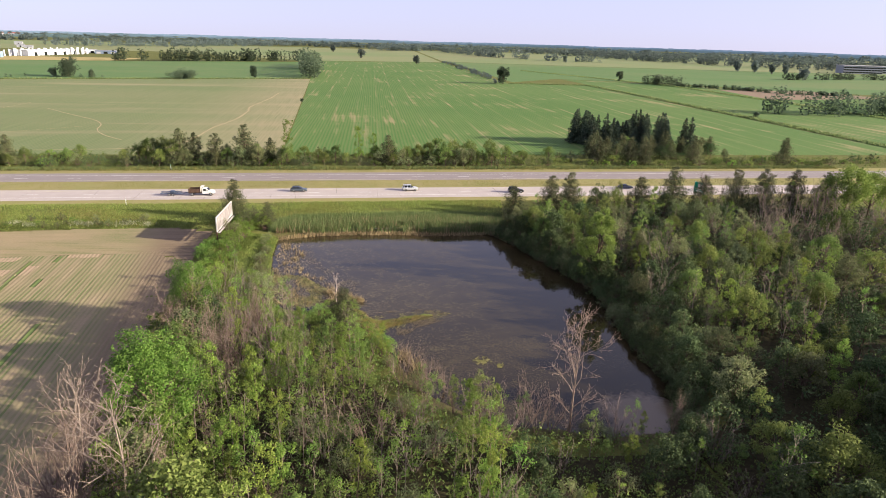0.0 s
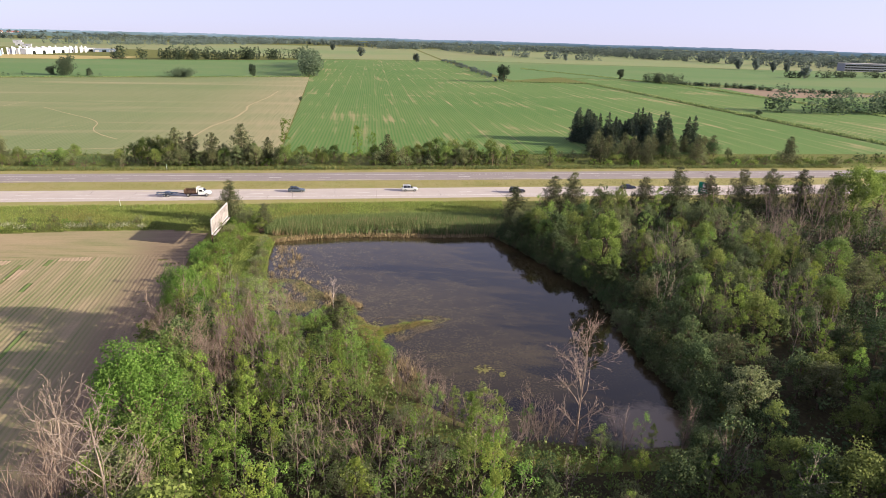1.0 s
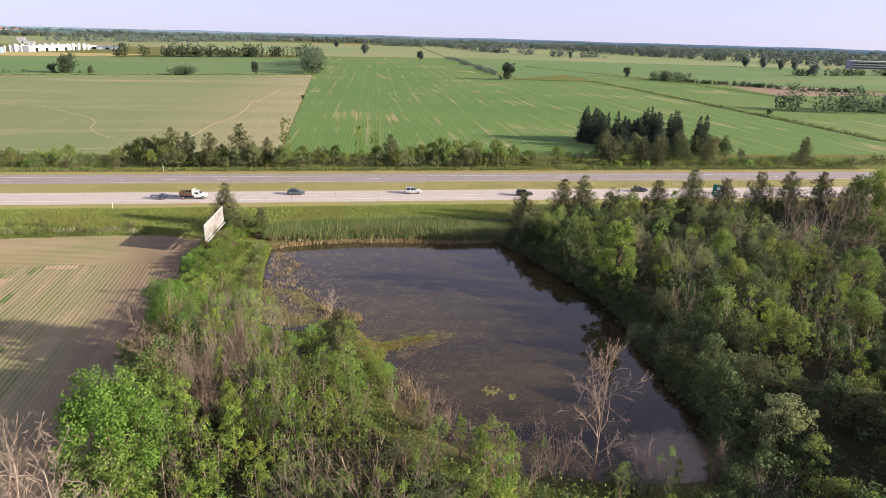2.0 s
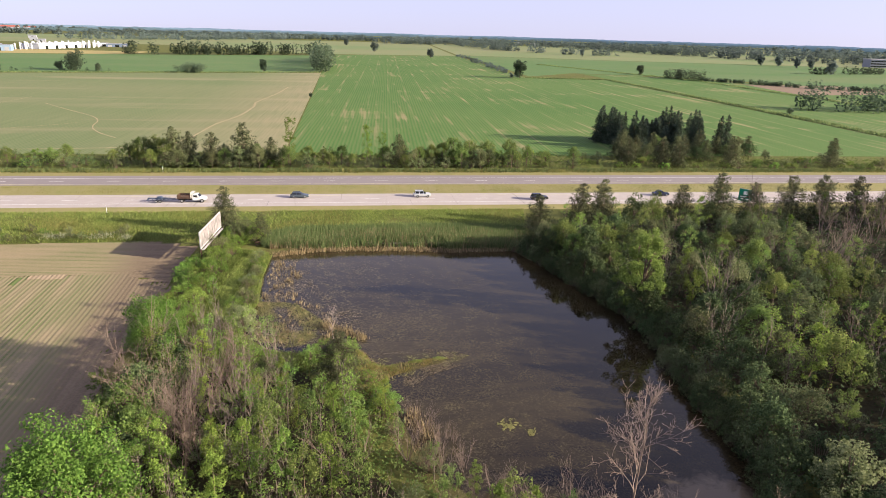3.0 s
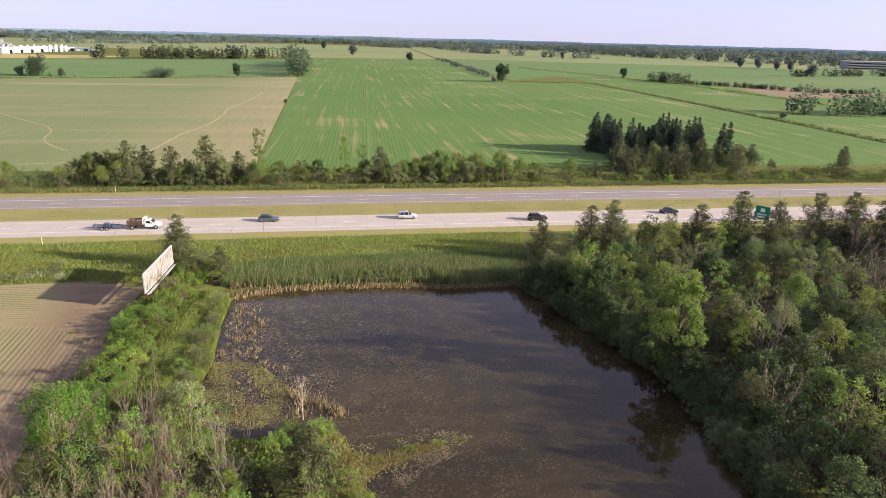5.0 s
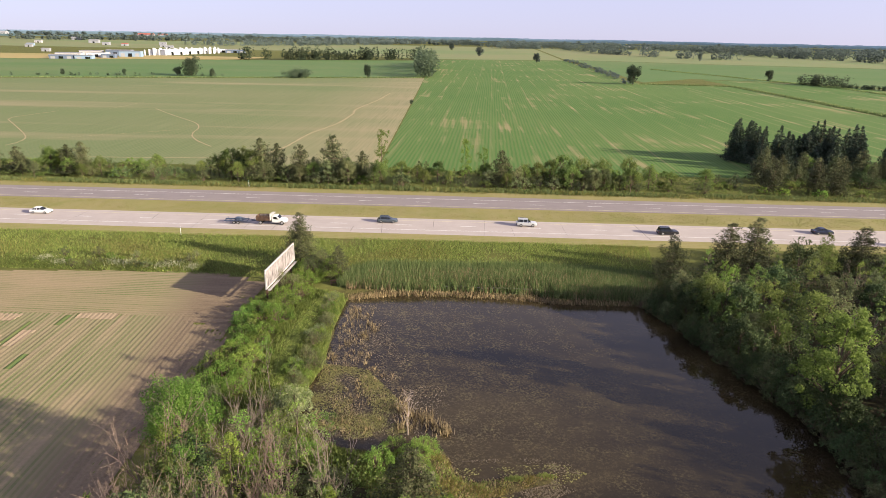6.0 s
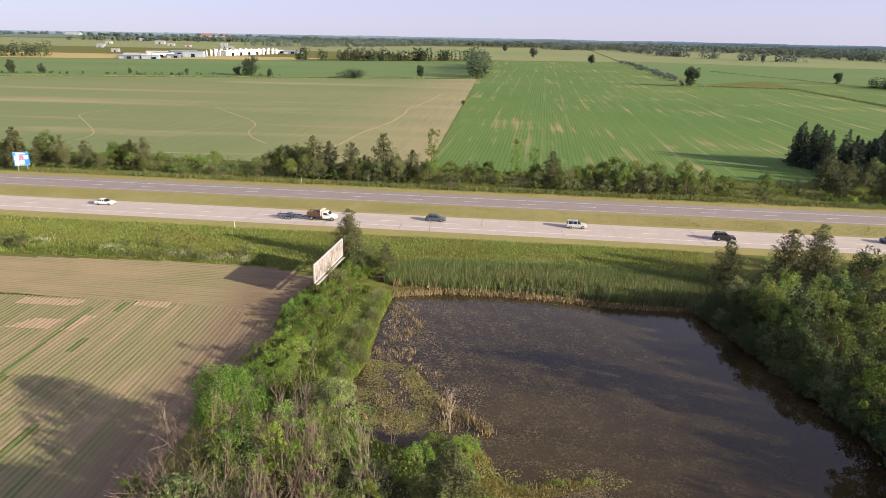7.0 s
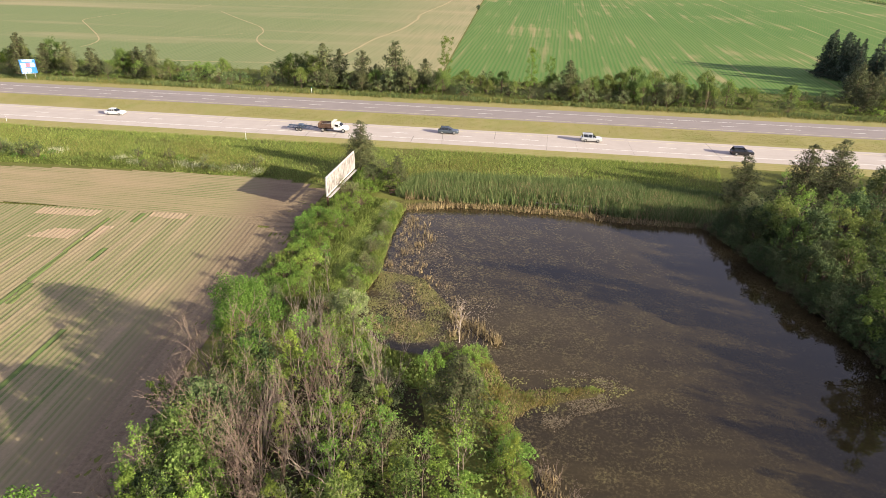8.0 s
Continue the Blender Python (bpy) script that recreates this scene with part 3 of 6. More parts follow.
def sparse_tree(seed, h, r, leaf, label="", keep=22):
    rng = np.random.default_rng(seed)
    segs, tips = grow(rng, h, r, 0.010 * h, 13, 0.2, 1.3, 2, 2, 0.04, fine=0.013)
    sel = tips[rng.permutation(len(tips))[:keep]]
    return plant("half_bare_tree", label, "tree", tubes(segs, 3), GREY_BARK, leaf_cards(rng, sel, 0.4, 12, 0.13), leaf)


def dead_tree(seed, h, r, label="", limbs=14, rise=0.9, levels=3, twigs=2, thick=0.014, start=0.15, bark=None, fine=0.013):
    rng = np.random.default_rng(seed)
    segs, _ = grow(rng, h, r, thick * h, limbs, start, rise, levels, twigs, 0.05, 0.8, fine=fine)
    top = new("dead_tree")
    tagged(top, label, "dead tree")
    n = 6
    part("trunk", np_mesh("trunk", *tubes(segs[:n], 6), [bark or DEAD_BARK], True), None, top)
    part("bare_crown", np_mesh("bare_crown", *tubes(segs[n:], 3), [bark or DEAD_BARK], True), None, top)
    return top


def rod(pts, radii, sides=4):
    """One bent tapering stem."""
    V, n = [], len(pts)
    for p, r in zip(pts, radii):
        V += [(p[0] + r * math.cos(6.2832 * k / sides), p[1] + r * math.sin(6.2832 * k / sides), p[2]) for k in range(sides)]
    F = [[i * sides + k, i * sides + (k + 1) % sides, (i + 1) * sides + (k + 1) % sides, (i + 1) * sides + k] for i in range(n - 1) for k in range(sides)]
    return V, F


def fan_tree(seed, h, lean, stems, bark, label, fine=0.013, name="dead_brush"):
    """Dead brush: straight stems that fan out from one foot, each with fine twigs."""
    rng = np.random.default_rng(seed)
    top = tagged(new(name), label, "dead brush" if name == "dead_brush" else "dead tree")
    segs = []
    for i in range(stems):
        a, s = rng.uniform(0, 6.283), lean * math.sqrt(rng.uniform(0.02, 1))
        v = np.array([math.cos(a) * s, math.sin(a) * s, 1.0])
        v /= np.linalg.norm(v)
        q, L = np.array([math.cos(a) * 0.15, math.sin(a) * 0.15, 0.0]), h * rng.uniform(0.7, 1.05)
        r = 0.011 * h * rng.uniform(0.5, 1.0)
        pts = [q]
        for j in range(5):
            v = v + rng.normal(0, 0.07, 3)
            v /= np.linalg.norm(v)
            q = q + v * L / 5
            pts.append(q)
            if j == 0:
                continue
            for _ in range(3):
                w = v + rng.normal(0, 0.36, 3)
                w /= np.linalg.norm(w)
                m = L * rng.uniform(0.12, 0.26)
                k = q + w * m
                segs.append((*q, *k, max(r * 0.3, fine), fine * 0.8))
                for _ in range(2):
                    u = w + rng.normal(0, 0.35, 3)
                    u /= np.linalg.norm(u)
                    segs.append((*k, *(k + u * m * 0.7), fine * 0.8, fine * 0.5))
        part("stem", np_mesh("stem", *rod(pts, [max(r * (1 - j * 0.17), fine) for j in range(6)]), [bark], True), None, top)
    part("bare_crown", np_mesh("bare_crown", *tubes(segs, 3), [bark], True), None, top)
    return top


def lobed_tree(seed, h, r, leaf, size, label, lobes, per, start=0.15, fat=(0.15, 0.28)):
    """A full crown made of many leafy lobes round a trunk."""
    rng = np.random.default_rng(seed)
    segs = [(0, 0, h * 0.8 * i / 5, 0, 0, h * 0.8 * (i + 1) / 5, 0.02 * h * (1 - i * 0.17), 0.02 * h * (1 - (i + 1) * 0.17)) for i in range(5)]
    half = h * (1 - start) / 2
    cs, rs = [], []
    for i in range(lobes):
        d = rng.normal(0, 1, 3)
        d /= np.linalg.norm(d)
        d[2] = abs(d[2]) * 1.1 - 0.35 if rng.uniform() < 0.8 else d[2]
        k = rng.uniform(0.5, 0.92)
        wide = 1.0 + 0.2 * math.sin(3 * math.atan2(d[1], d[0]) + seed)
        c = np.array([d[0] * r * k * wide, d[1] * r * k * wide, h * start + half + d[2] * half * 0.92])
        cs.append(c)
        rs.append(r * rng.uniform(*fat))
        if i < 16:
            z0 = max(h * 0.12, c[2] * 0.55)
            m = np.array([c[0] * 0.45, c[1] * 0.45, (z0 + c[2]) / 2])
            segs += [(0, 0, z0, *m, 0.008 * h, 0.005 * h), (*m, *c, 0.005 * h, 0.002 * h)]
    return plant("deciduous_tree", label, "tree", tubes(segs, 4), BARK, leaf_cards(rng, cs, rs, per, size), leaf)


def bush(seed, h, r, leaf, size=0.2, label="", lobes=44, per=16, name="bush"):
    rng = np.random.default_rng(seed)
    stems, cs, rs = [], [], []
    for i in range(lobes):
        a, q = rng.uniform(0, 6.283), math.sqrt(rng.uniform(0, 1))
        z = h * (0.95 - 0.55 * q * q) * rng.uniform(0.45, 1.0)
        c = np.array([math.cos(a) * q * r, math.sin(a) * q * r, z])
        cs.append(c)
        rs.append(rng.uniform(0.15, 0.30) * r)
        b = np.array([math.cos(a) * 0.2, math.sin(a) * 0.2, 0.0])
        m = (b + c) / 2 + rng.normal(0, 0.1, 3)
        stems += [(*b, *m, 0.05, 0.035), (*m, *c, 0.035, 0.012)]
    return plant(name, label, "bush", tubes(stems, 3), BARK, leaf_cards(rng, cs, rs, per, size), leaf)


def pine_tree(seed, h, r, leaf, label="", name="pine_tree", layers=12, start=0.08, blunt=0.75, per=12, size=0.36, flat=0.85, droop=0.12):
    """Tiers of boughs, each a row of flat needle tufts, with gaps between the tiers."""
    rng = np.random.default_rng(seed)
    segs, cs, rs = [], [], []
    for i in range(7):
        segs.append((0, 0, h * i / 7, 0, 0, h * (i + 1) / 7, 0.016 * h * (1 - 0.8 * i / 7), 0.016 * h * (1 - 0.8 * (i + 1) / 7)))
    for k in range(layers):
        f = start + (1 - start) * (k + 0.4) / layers
        reach = r * (1 - f) ** blunt * rng.uniform(0.75, 1.15)
        n = max(3, int(6 * (1 - f) + 3))
        for j in range(n):
            a = 2 * math.pi * j / n + k * 1.3 + rng.uniform(-0.35, 0.35)
            L = reach * rng.uniform(0.65, 1.2)
            tip = np.array([math.cos(a) * L, math.sin(a) * L, h * f + L * rng.uniform(-0.05, 0.2) + droop])
            root = np.array([0, 0, h * f])
            segs.append((*root, *tip, 0.05, 0.015))
            for s in ((0.3, 0.55, 0.8, 1.0) if L > 1.2 else (0.6, 1.0)):
                cs.append(root + (tip - root) * s + rng.normal(0, 0.10, 3))
                rs.append(0.32 + 0.17 * L * (1.2 - 0.5 * s))
    cs.append(np.array([0, 0, h * 0.985]))
    rs.append(0.2)
    return plant(name, label, "conifer", tubes(segs, 4), BARK, leaf_cards(rng, cs, rs, per, size, 0.30, 0.8, flat=flat), leaf)


def put(template, x, y, turn, s, sz=None, z=None, label="", group="", lean=0.0):
    zz = float(ground_height(np.array([x]), np.array([y]))[0]) if z is None else z
    m = Matrix.Translation((x, y, zz - 0.05)) @ Euler((lean, 0, turn)).to_matrix().to_4x4() @ Matrix.Diagonal((s, s, sz or s, 1))
    ob = copy_thing(template, m)
    return tagged(ob, label, group=group)


def retire(*obs):
    for o in obs:
        for c in [*o.children_recursive, o]:
            bpy.data.objects.remove(c)

# templates, each built once
PALE_BARK = bark_material("reddish_dead_bark", (0.115, 0.082, 0.066), (0.265, 0.20, 0.162))
MAPLE = [lobed_tree(20 + i, 9.8, 3.4, LEAF_MAPLE, 0.125, "bright green broadleaf tree with a full crown", 90, 92, 0.1, (0.17, 0.30)) for i in range(2)]
OAK = [lobed_tree(30 + i, 8.0, 2.9, LEAF_MID, 0.19, "mid-green broadleaf tree in the wood", 62, 27, 0.05) for i in range(3)]
ASH = [lobed_tree(40 + i, 7.5, 2.6, LEAF_GREY, 0.17, "grey-green narrow-leaved tree in the wood", 60, 27, 0.04) for i in range(3)]
DARK = [lobed_tree(45 + i, 7.5, 2.9, LEAF_DARK, 0.20, "dark green broadleaf tree in the wood", 62, 26, 0.04) for i in range(3)]
SLIM = [narrow_tree(50 + i, 8.0, 1.6, LEAF_LIME, label="slender bright green sapling in the wood") for i in range(3)]
SLIM_MID = [narrow_tree(55 + i, 8.0, 1.7, LEAF_MID, label="slender mid-green young tree in the wood") for i in range(2)]
BARE = [sparse_tree(60 + i, 8.0, 1.7, LEAF_BRIGHT, label="half-bare grey young tree with few leaves") for i in range(3)]
DEAD = [dead_tree(70 + i, 8.5, 2.8, "bare dead tree with many thin grey branches", 15, 1.2, 3, 2, 0.010, 0.12) for i in range(3)]
BRUSH = [fan_tree(75 + i, 7.0, 0.6, 8, PALE_BARK, "bare reddish dead brush with fine twigs") for i in range(2)]
GREY_BRUSH = [fan_tree(78 + i, 7.5, 0.45, 6, GREY_BARK, "bare grey dead brush with fine twigs", 0.019) for i in range(2)]
WILLOW = [bush(80 + i, 5.0, 2.7, LEAF_GREY, 0.145, "rounded grey-green willow bush in the wood", 44, 22) for i in range(3)]
ROUND = [bush(84 + i, 5.4, 2.8, LEAF_DARK, 0.18, "rounded dark green tall bush in the wood", 44, 22) for i in range(3)]
SHRUB = [bush(90 + i, 3.2, 2.2, LEAF_MID, 0.24, "dense rounded mid-green leafy shrub", 28, 13, "shrub") for i in range(2)]
LUSH = [bush(95 + i, 3.2, 2.2, LEAF_BRIGHT, 0.135, "lush rounded bright green leafy shrub", 34, 28, "shrub") for i in range(2)]
PINE = [pine_tree(100 + i, 10.0, 4.2, NEEDLE, "dark green pine tree with dense tufts", blunt=0.55, layers=15, per=15, size=0.27, start=0.10) for i in range(3)]
H_PINE = [pine_tree(104 + i, 10.0, 4.3, NEEDLE, "dense dark olive pine tree beyond the road", blunt=0.58, layers=13, per=7, size=0.42, start=0.04) for i in range(3)]
SPRUCE = [pine_tree(110 + i, 15.0, 4.7, NEEDLE_BLUE, "tall dark blue-green spruce tree", "spruce_tree", 18, 0.02, 0.85, 5, 0.60, 0.8, -0.3) for i in range(2)]
H_MID, H_GREY, H_LUSH, H_DARK = [[bush(200 + i, h, r, lf, 0.30, lab, 26, 12, nm)] for i, (h, r, lf, lab, nm) in enumerate((
    (3.2, 2.2, LEAF_MID, "dense mid-green shrub amid rough grass", "shrub"), (5.0, 2.7, LEAF_GREY, "loose grey-green willow bush amid rough grass", "willow_bush"),
    (3.2, 2.2, LEAF_BRIGHT, "bright green shrub amid rough grass", "shrub"), (5.4, 2.8, LEAF_DARK, "tall dark green leafy bush amid rough grass", "tall_bush")))]
TEMPLATES = H_MID + H_GREY + H_LUSH + H_DARK + MAPLE + OAK + ASH + DARK + SLIM + SLIM_MID + BARE + DEAD + BRUSH + GREY_BRUSH + WILLOW + ROUND + SHRUB + LUSH + PINE + H_PINE + SPRUCE
R = random.Random(7)


def pick(kind, x, y, s=1.0, sz=None, label="", group="", lean=None):
    t = R.choice(kind)
    s *= R.uniform(0.92, 1.08)
    return put(t, x, y, R.uniform(0, 6.28), s, sz, label=label, group=group, lean=R.uniform(-0.05, 0.05) if lean is None else lean)


def scatter(n, poly, kinds, smin, smax, gap, group, off=0.7, keep_off=()):
    """Plants of several kinds, with weights, set at random but not too close within the outline."""
    xs, ys = [p[0] for p in poly], [p[1] for p in poly]
    done, tries = list(keep_off), 0
    start = len(done)
    while len(done) - start < n and tries < n * 80:
        tries += 1
        x, y = R.uniform(min(xs), max(xs)), R.uniform(min(ys), max(ys))
        if not inside(poly, np.array([x]), np.array([y]))[0] or poly_dist(POND, np.array([x]), np.array([y]))[0] < off:
            continue
        if any((x - a) ** 2 + (y - b) ** 2 < gap * gap for a, b in done):
            continue
        done.append((x, y))
        kind = R.choices([k for k, _ in kinds], [w for _, w in kinds])[0]
        pick(kind, x, y, R.uniform(smin, smax), group=group)
    return done


# single trees
NEAR, BANK, POOL = "trees of the near wood", "shrubs on the bank", "trees of the pond wood"
pick(MAPLE, 50.6, -121.3, 1.5, label="large bright green broadleaf tree beside the field", group=NEAR)
pick(MAPLE, 46.8, -88.6, 1.12, 1.2, label="bright green broadleaf tree at the field's edge", group=NEAR)
TALL = [lobed_tree(27, 16.4, 4.3, LEAF_POPLAR, 0.23, "tall light green tree on the pond's bank", 84, 62, 0.0, (0.13, 0.24))]
put(TALL[0], 119.0, -74.5, 0.6, 1.0, group=POOL)
retire(*TALL)
BIG = [dead_tree(171, 14.5, 5.0, "tall bare dead tree on the pond's near bank", 15, 1.3, 3, 3, 0.011, 0.10, PALE_BARK, 0.018)]
put(BIG[0], 97.6, -121.0, 0.4, 1.0)
retire(*BIG)
SNAG = [dead_tree(176, 6.4, 1.8, "small bleached dead tree standing in the pond", 10, 1.2, 3, 2, 0.011, 0.25, bark_material("white_dead_bark", (0.24, 0.195, 0.17), (0.44, 0.37, 0.32)), 0.010)]
pick(SNAG, 69.0, -79.6, 1.0)
retire(*SNAG)
pick(DEAD, 46.3, -129.8, 1.75, label="tall bare grey dead tree at the field's edge", group=NEAR)
pick(DEAD, 52.0, -134.5, 1.9, label="tall bare grey dead tree with forked limbs", group=NEAR)
put(BRUSH[0], 47.3, -94.2, 0.0, 1.35, label="leaning bare dead tree at the field's edge", group=NEAR, lean=0.0)
put(BRUSH[1], 46.0, -93.6, 1.0, 1.25, label="bare dead tree at the field's edge", group=NEAR)
for x, y, s in ((47.5, -131.5, 1.3), (44.5, -133, 1.2), (49, -134, 1.3), (48.5, -101, 1.2), (50.5, -103.5, 1.25), (49, -106, 1.1), (52, -105.5, 1.2), (53.5, -101, 1.0), (47.5, -103.5, 1.1), (57.5, -94, 1.0), (46.5, -135.5, 1.6), (45, -131, 1.6), (48, -136.5, 1.7), (44, -136, 1.5), (50.5, -131.5, 1.4), (61, -101, 0.9)):
    pick(BRUSH, x, y, s, group="dead brush of the near wood")
pick(PINE, 43.4, -27.1, 1.08, label="dark pine tree behind the billboard")
pick(PINE, 52.2, -34.0, 0.62, label="small dark pine on the pond's far bank")
for x, y, s in ((113.2, -32.4, 0.92), (123.5, -31, 1.08), (129.7, -28, 1.14), (150.3, -27, 1.07), (159.7, -26.7, 1.22), (168.9, -26.5, 1.05), (178.5, -26.5, 1.17), (186, -28, 1.2), (196, -27, 1.15), (207, -26, 1.1)):
    pick(PINE, x, y, s, group="pines along the wood's edge")
pick(PINE, 70.4, -94.0, 0.8, label="small dark cedar on the peninsula")
pick(DEAD, 71.2, -93.0, 0.6, label="small bare grey tree beside the cedar")
for x, y, s in ((71.2, -83.6, 0.7), (70.2, -85.0, 0.8), (70.9, -87.3, 0.6), (71.6, -89.8, 0.7), (73.8, -92.5, 0.65), (75.2, -95.2, 0.7), (76.0, -98.0, 0.9), (75.5, -100.5, 0.9), (66.5, -86.5, 0.8), (68.0, -84.0, 0.7)):
    pick(LUSH, x, y, s, group=BANK)
for x, y, s in ((80.5, -103, 0.5), (82, -106.5, 0.6), (84, -110, 0.55), (81.5, -110.5, 0.6), (86.5, -113.5, 0.55), (79.6, -99.5, 0.4), (83.6, -104.5, 0.4), (92, -120.4, 0.8), (95, -121.2, 0.7)):
    pick(BRUSH, x, y, s, label="small bare reddish dead shrub at the water's edge", group="dead shrubs in the shallows")
for x, y, s in ((84.2, -124.9, 1.25), (87.7, -123.4, 0.98)):
    pick(SLIM, x, y, s, group=NEAR)

# near wood: bare and slender in the middle, leafy at its edges
W1 = [(46, -112), (45, -100), (47.5, -94), (55, -88.5), (60, -88), (64, -91), (65.5, -97), (64, -104), (63, -112)]
W2 = [(63, -112), (64, -104), (67, -99), (72, -101), (74.5, -106), (76.5, -113), (82, -121), (90, -126), (84, -150), (66, -150), (60, -125)]
W3 = [(48.5, -150), (48.5, -112), (63, -112), (60, -125), (66, -150)]
W4 = [(91, -126.5), (112, -127), (118, -150), (84, -150)]
scatter(58, W1, [(BARE, 10), (BRUSH, 2), (GREY_BRUSH, 3), (SLIM, 5), (WILLOW, 3)], 0.8, 1.15, 1.9, NEAR)
scatter(26, W1, [(SHRUB, 3), (LUSH, 2), (WILLOW, 3)], 0.6, 0.9, 2.6, BANK)
scatter(84, W2, [(BARE, 9), (SLIM, 8), (SLIM_MID, 3), (WILLOW, 3), (BRUSH, 2), (GREY_BRUSH, 2)], 0.8, 1.15, 2.0, NEAR)
scatter(60, W3, [(BARE, 8), (SLIM, 8), (SLIM_MID, 2), (BRUSH, 2), (LUSH, 3)], 0.9, 1.25, 2.4, NEAR)
scatter(56, W4, [(SLIM, 1), (SLIM_MID, 2), (WILLOW, 1), (DARK, 3), (ROUND, 4), (BARE, 2), (GREY_BRUSH, 2)], 0.5, 0.8, 2.4, NEAR)
BANKLINE = [(75.5, -96.5), (76.8, -101), (78.6, -108.5), (82.6, -114.6), (89, -120), (96, -122), (104, -124), (112, -124.5)]
for (ax, ay), (bx, by) in zip(BANKLINE, BANKLINE[1:]):
    for i in range(int(math.hypot(bx - ax, by - ay) / 2.0)):
        t = (i + R.uniform(0.1, 0.9)) / (math.hypot(bx - ax, by - ay) / 2.0)
        pick(R.choice((BARE, WILLOW, WILLOW, BRUSH, SLIM)), ax + (bx - ax) * t + R.uniform(-1.0, 0.3), ay + (by - ay) * t - R.uniform(-0.3, 0.8), R.uniform(0.45, 0.75), group=BANK)
y = -90.5
while y > -148:
    if not -126 < y < -116 and y < -93:
        pick(R.choice((OAK, OAK, ASH, DARK)), R.uniform(49.0, 51.0), y, R.uniform(0.95, 1.3), group=NEAR)
    y -= R.uniform(2.3, 3.4)
for x, y in ((44.6, -98), (45, -102), (45.4, -106), (46, -110), (46.5, -115), (44.2, -95.5)):
    pick(LUSH, x, y, 0.95, group=NEAR)
LEFT_BANK = [(40.5, -49), (45.5, -37), (48, -38), (46.9, -50), (46.4, -60), (46.8, -72), (47, -84), (43, -84), (42, -70), (43, -60)]
scatter(11, [(44.5, -36), (45.5, -29), (51, -30), (52, -36)], [(LUSH, 3), (WILLOW, 1)], 0.7, 1.1, 1.9, BANK)
scatter(48, LEFT_BANK, [(LUSH, 6), (SHRUB, 1), (WILLOW, 1)], 0.7, 1.05, 1.9, BANK)
scatter(14, [(52.5, -66), (55, -66), (55, -80), (62, -85), (58, -87), (49, -86), (50, -74)], [(WILLOW, 3), (ASH, 1), (LUSH, 2), (BARE, 2)], 0.6, 0.95, 2.2, BANK)

scatter(20, [(52.4, -43), (54.6, -44), (54.4, -54), (55.4, -66), (54.6, -72), (53, -72), (52.4, -62), (52.6, -52)], [(LUSH, 3), (WILLOW, 3)], 0.3, 0.5, 1.3, BANK)
# right wood: lower at the water, rising inland
SHORE = [(108, -41.5), (112, -38), (116, -50), (121, -66), (124, -80), (123, -92), (123, -118), (120, -126), (114.5, -126), (116.5, -118), (118, -106), (117.6, -94), (119.4, -80), (117, -68), (114, -60), (111.3, -50)]
scatter(44, SHORE, [(ROUND, 6), (WILLOW, 1), (DARK, 2)], 0.7, 1.0, 1.8, POOL, 1.0)
SIDE = [(107, -40.6), (110.8, -50), (113.5, -60), (116.5, -68), (118.2, -74), (119, -80), (118.2, -87), (117.2, -94), (117.3, -106), (117, -113), (115, -119.5), (111.8, -123.4)]
for (ax, ay), (bx, by) in zip(SIDE, SIDE[1:]):
    L = math.hypot(bx - ax, by - ay)
    for i in range(int(L / 1.7)):
        t = (i + R.uniform(0.2, 0.8)) / (L / 1.7)
        big = R.uniform(0, 1) < 0.28
        pick(R.choice((ROUND, DARK)) if big else R.choice((ROUND, ROUND, WILLOW)), ax + (bx - ax) * t + (R.uniform(0.5, 1.6) if big else R.uniform(-0.8, 0.3)), ay + (by - ay) * t, R.uniform(0.8, 1.05) if big else R.uniform(0.5, 0.8), group=POOL)
INNER = [(112, -36), (122, -26), (165, -25), (172, -95), (165, -132), (112, -146), (112, -127), (121.5, -118), (122.5, -94), (124, -80), (121, -66), (115, -50)]
OUTER = [(165, -25), (220, -23), (232, -60), (232, -100), (190, -140), (168, -130), (173, -95)]
KINDS = [(OAK, 5), (ASH, 3), (DARK, 5), (SLIM, 3), (SLIM_MID, 4), (BARE, 3), (WILLOW, 6), (ROUND, 9)]
scatter(215, INNER, KINDS, 0.75, 1.25, 2.75, POOL)
scatter(46, OUTER, [(OAK, 3), (ASH, 2), (H_DARK, 6), (H_GREY, 4), (SLIM_MID, 3), (BARE, 3)], 0.95, 1.4, 5.0, POOL)
END = [lobed_tree(28, 15.5, 6.2, LEAF_POPLAR, 0.34, "tall spreading light green tree at the wood's far end", 110, 34, 0.05, (0.15, 0.26))]
put(END[0], 203.5, -38, 0.9, 1.08, group=POOL)
put(END[0], 213.5, -35, 2.9, 0.92, group=POOL)
retire(*END)

scatter(16, [(135, -68), (140, -36), (205, -32), (205, -60)], [(BARE, 2), (GREY_BRUSH, 4), (BRUSH, 1)], 0.9, 1.25, 4.0, POOL)
scatter(9, [(128, -100), (130, -34), (212, -30), (200, -90)], [(GREY_BRUSH, 1)], 1.25, 1.5, 6.0, POOL)
scatter(22, [(122, -110), (124, -60), (160, -60), (170, -100)], [(BARE, 3), (GREY_BRUSH, 3), (SLIM, 3)], 0.9, 1.2, 5.0, POOL)
# unseen trees, added behind the view to shade the field's near corner
for i in range(11):
    pick(R.choice((OAK, DARK)), R.uniform(49, 57), -139 - 2.4 * i, R.uniform(1.4, 1.7), group=NEAR)
scatter(34, [(46, -148), (150, -148), (140, -198), (46, -198)], [(H_DARK, 4), (H_GREY, 3), (H_MID, 2)], 1.0, 1.5, 6.0, POOL)
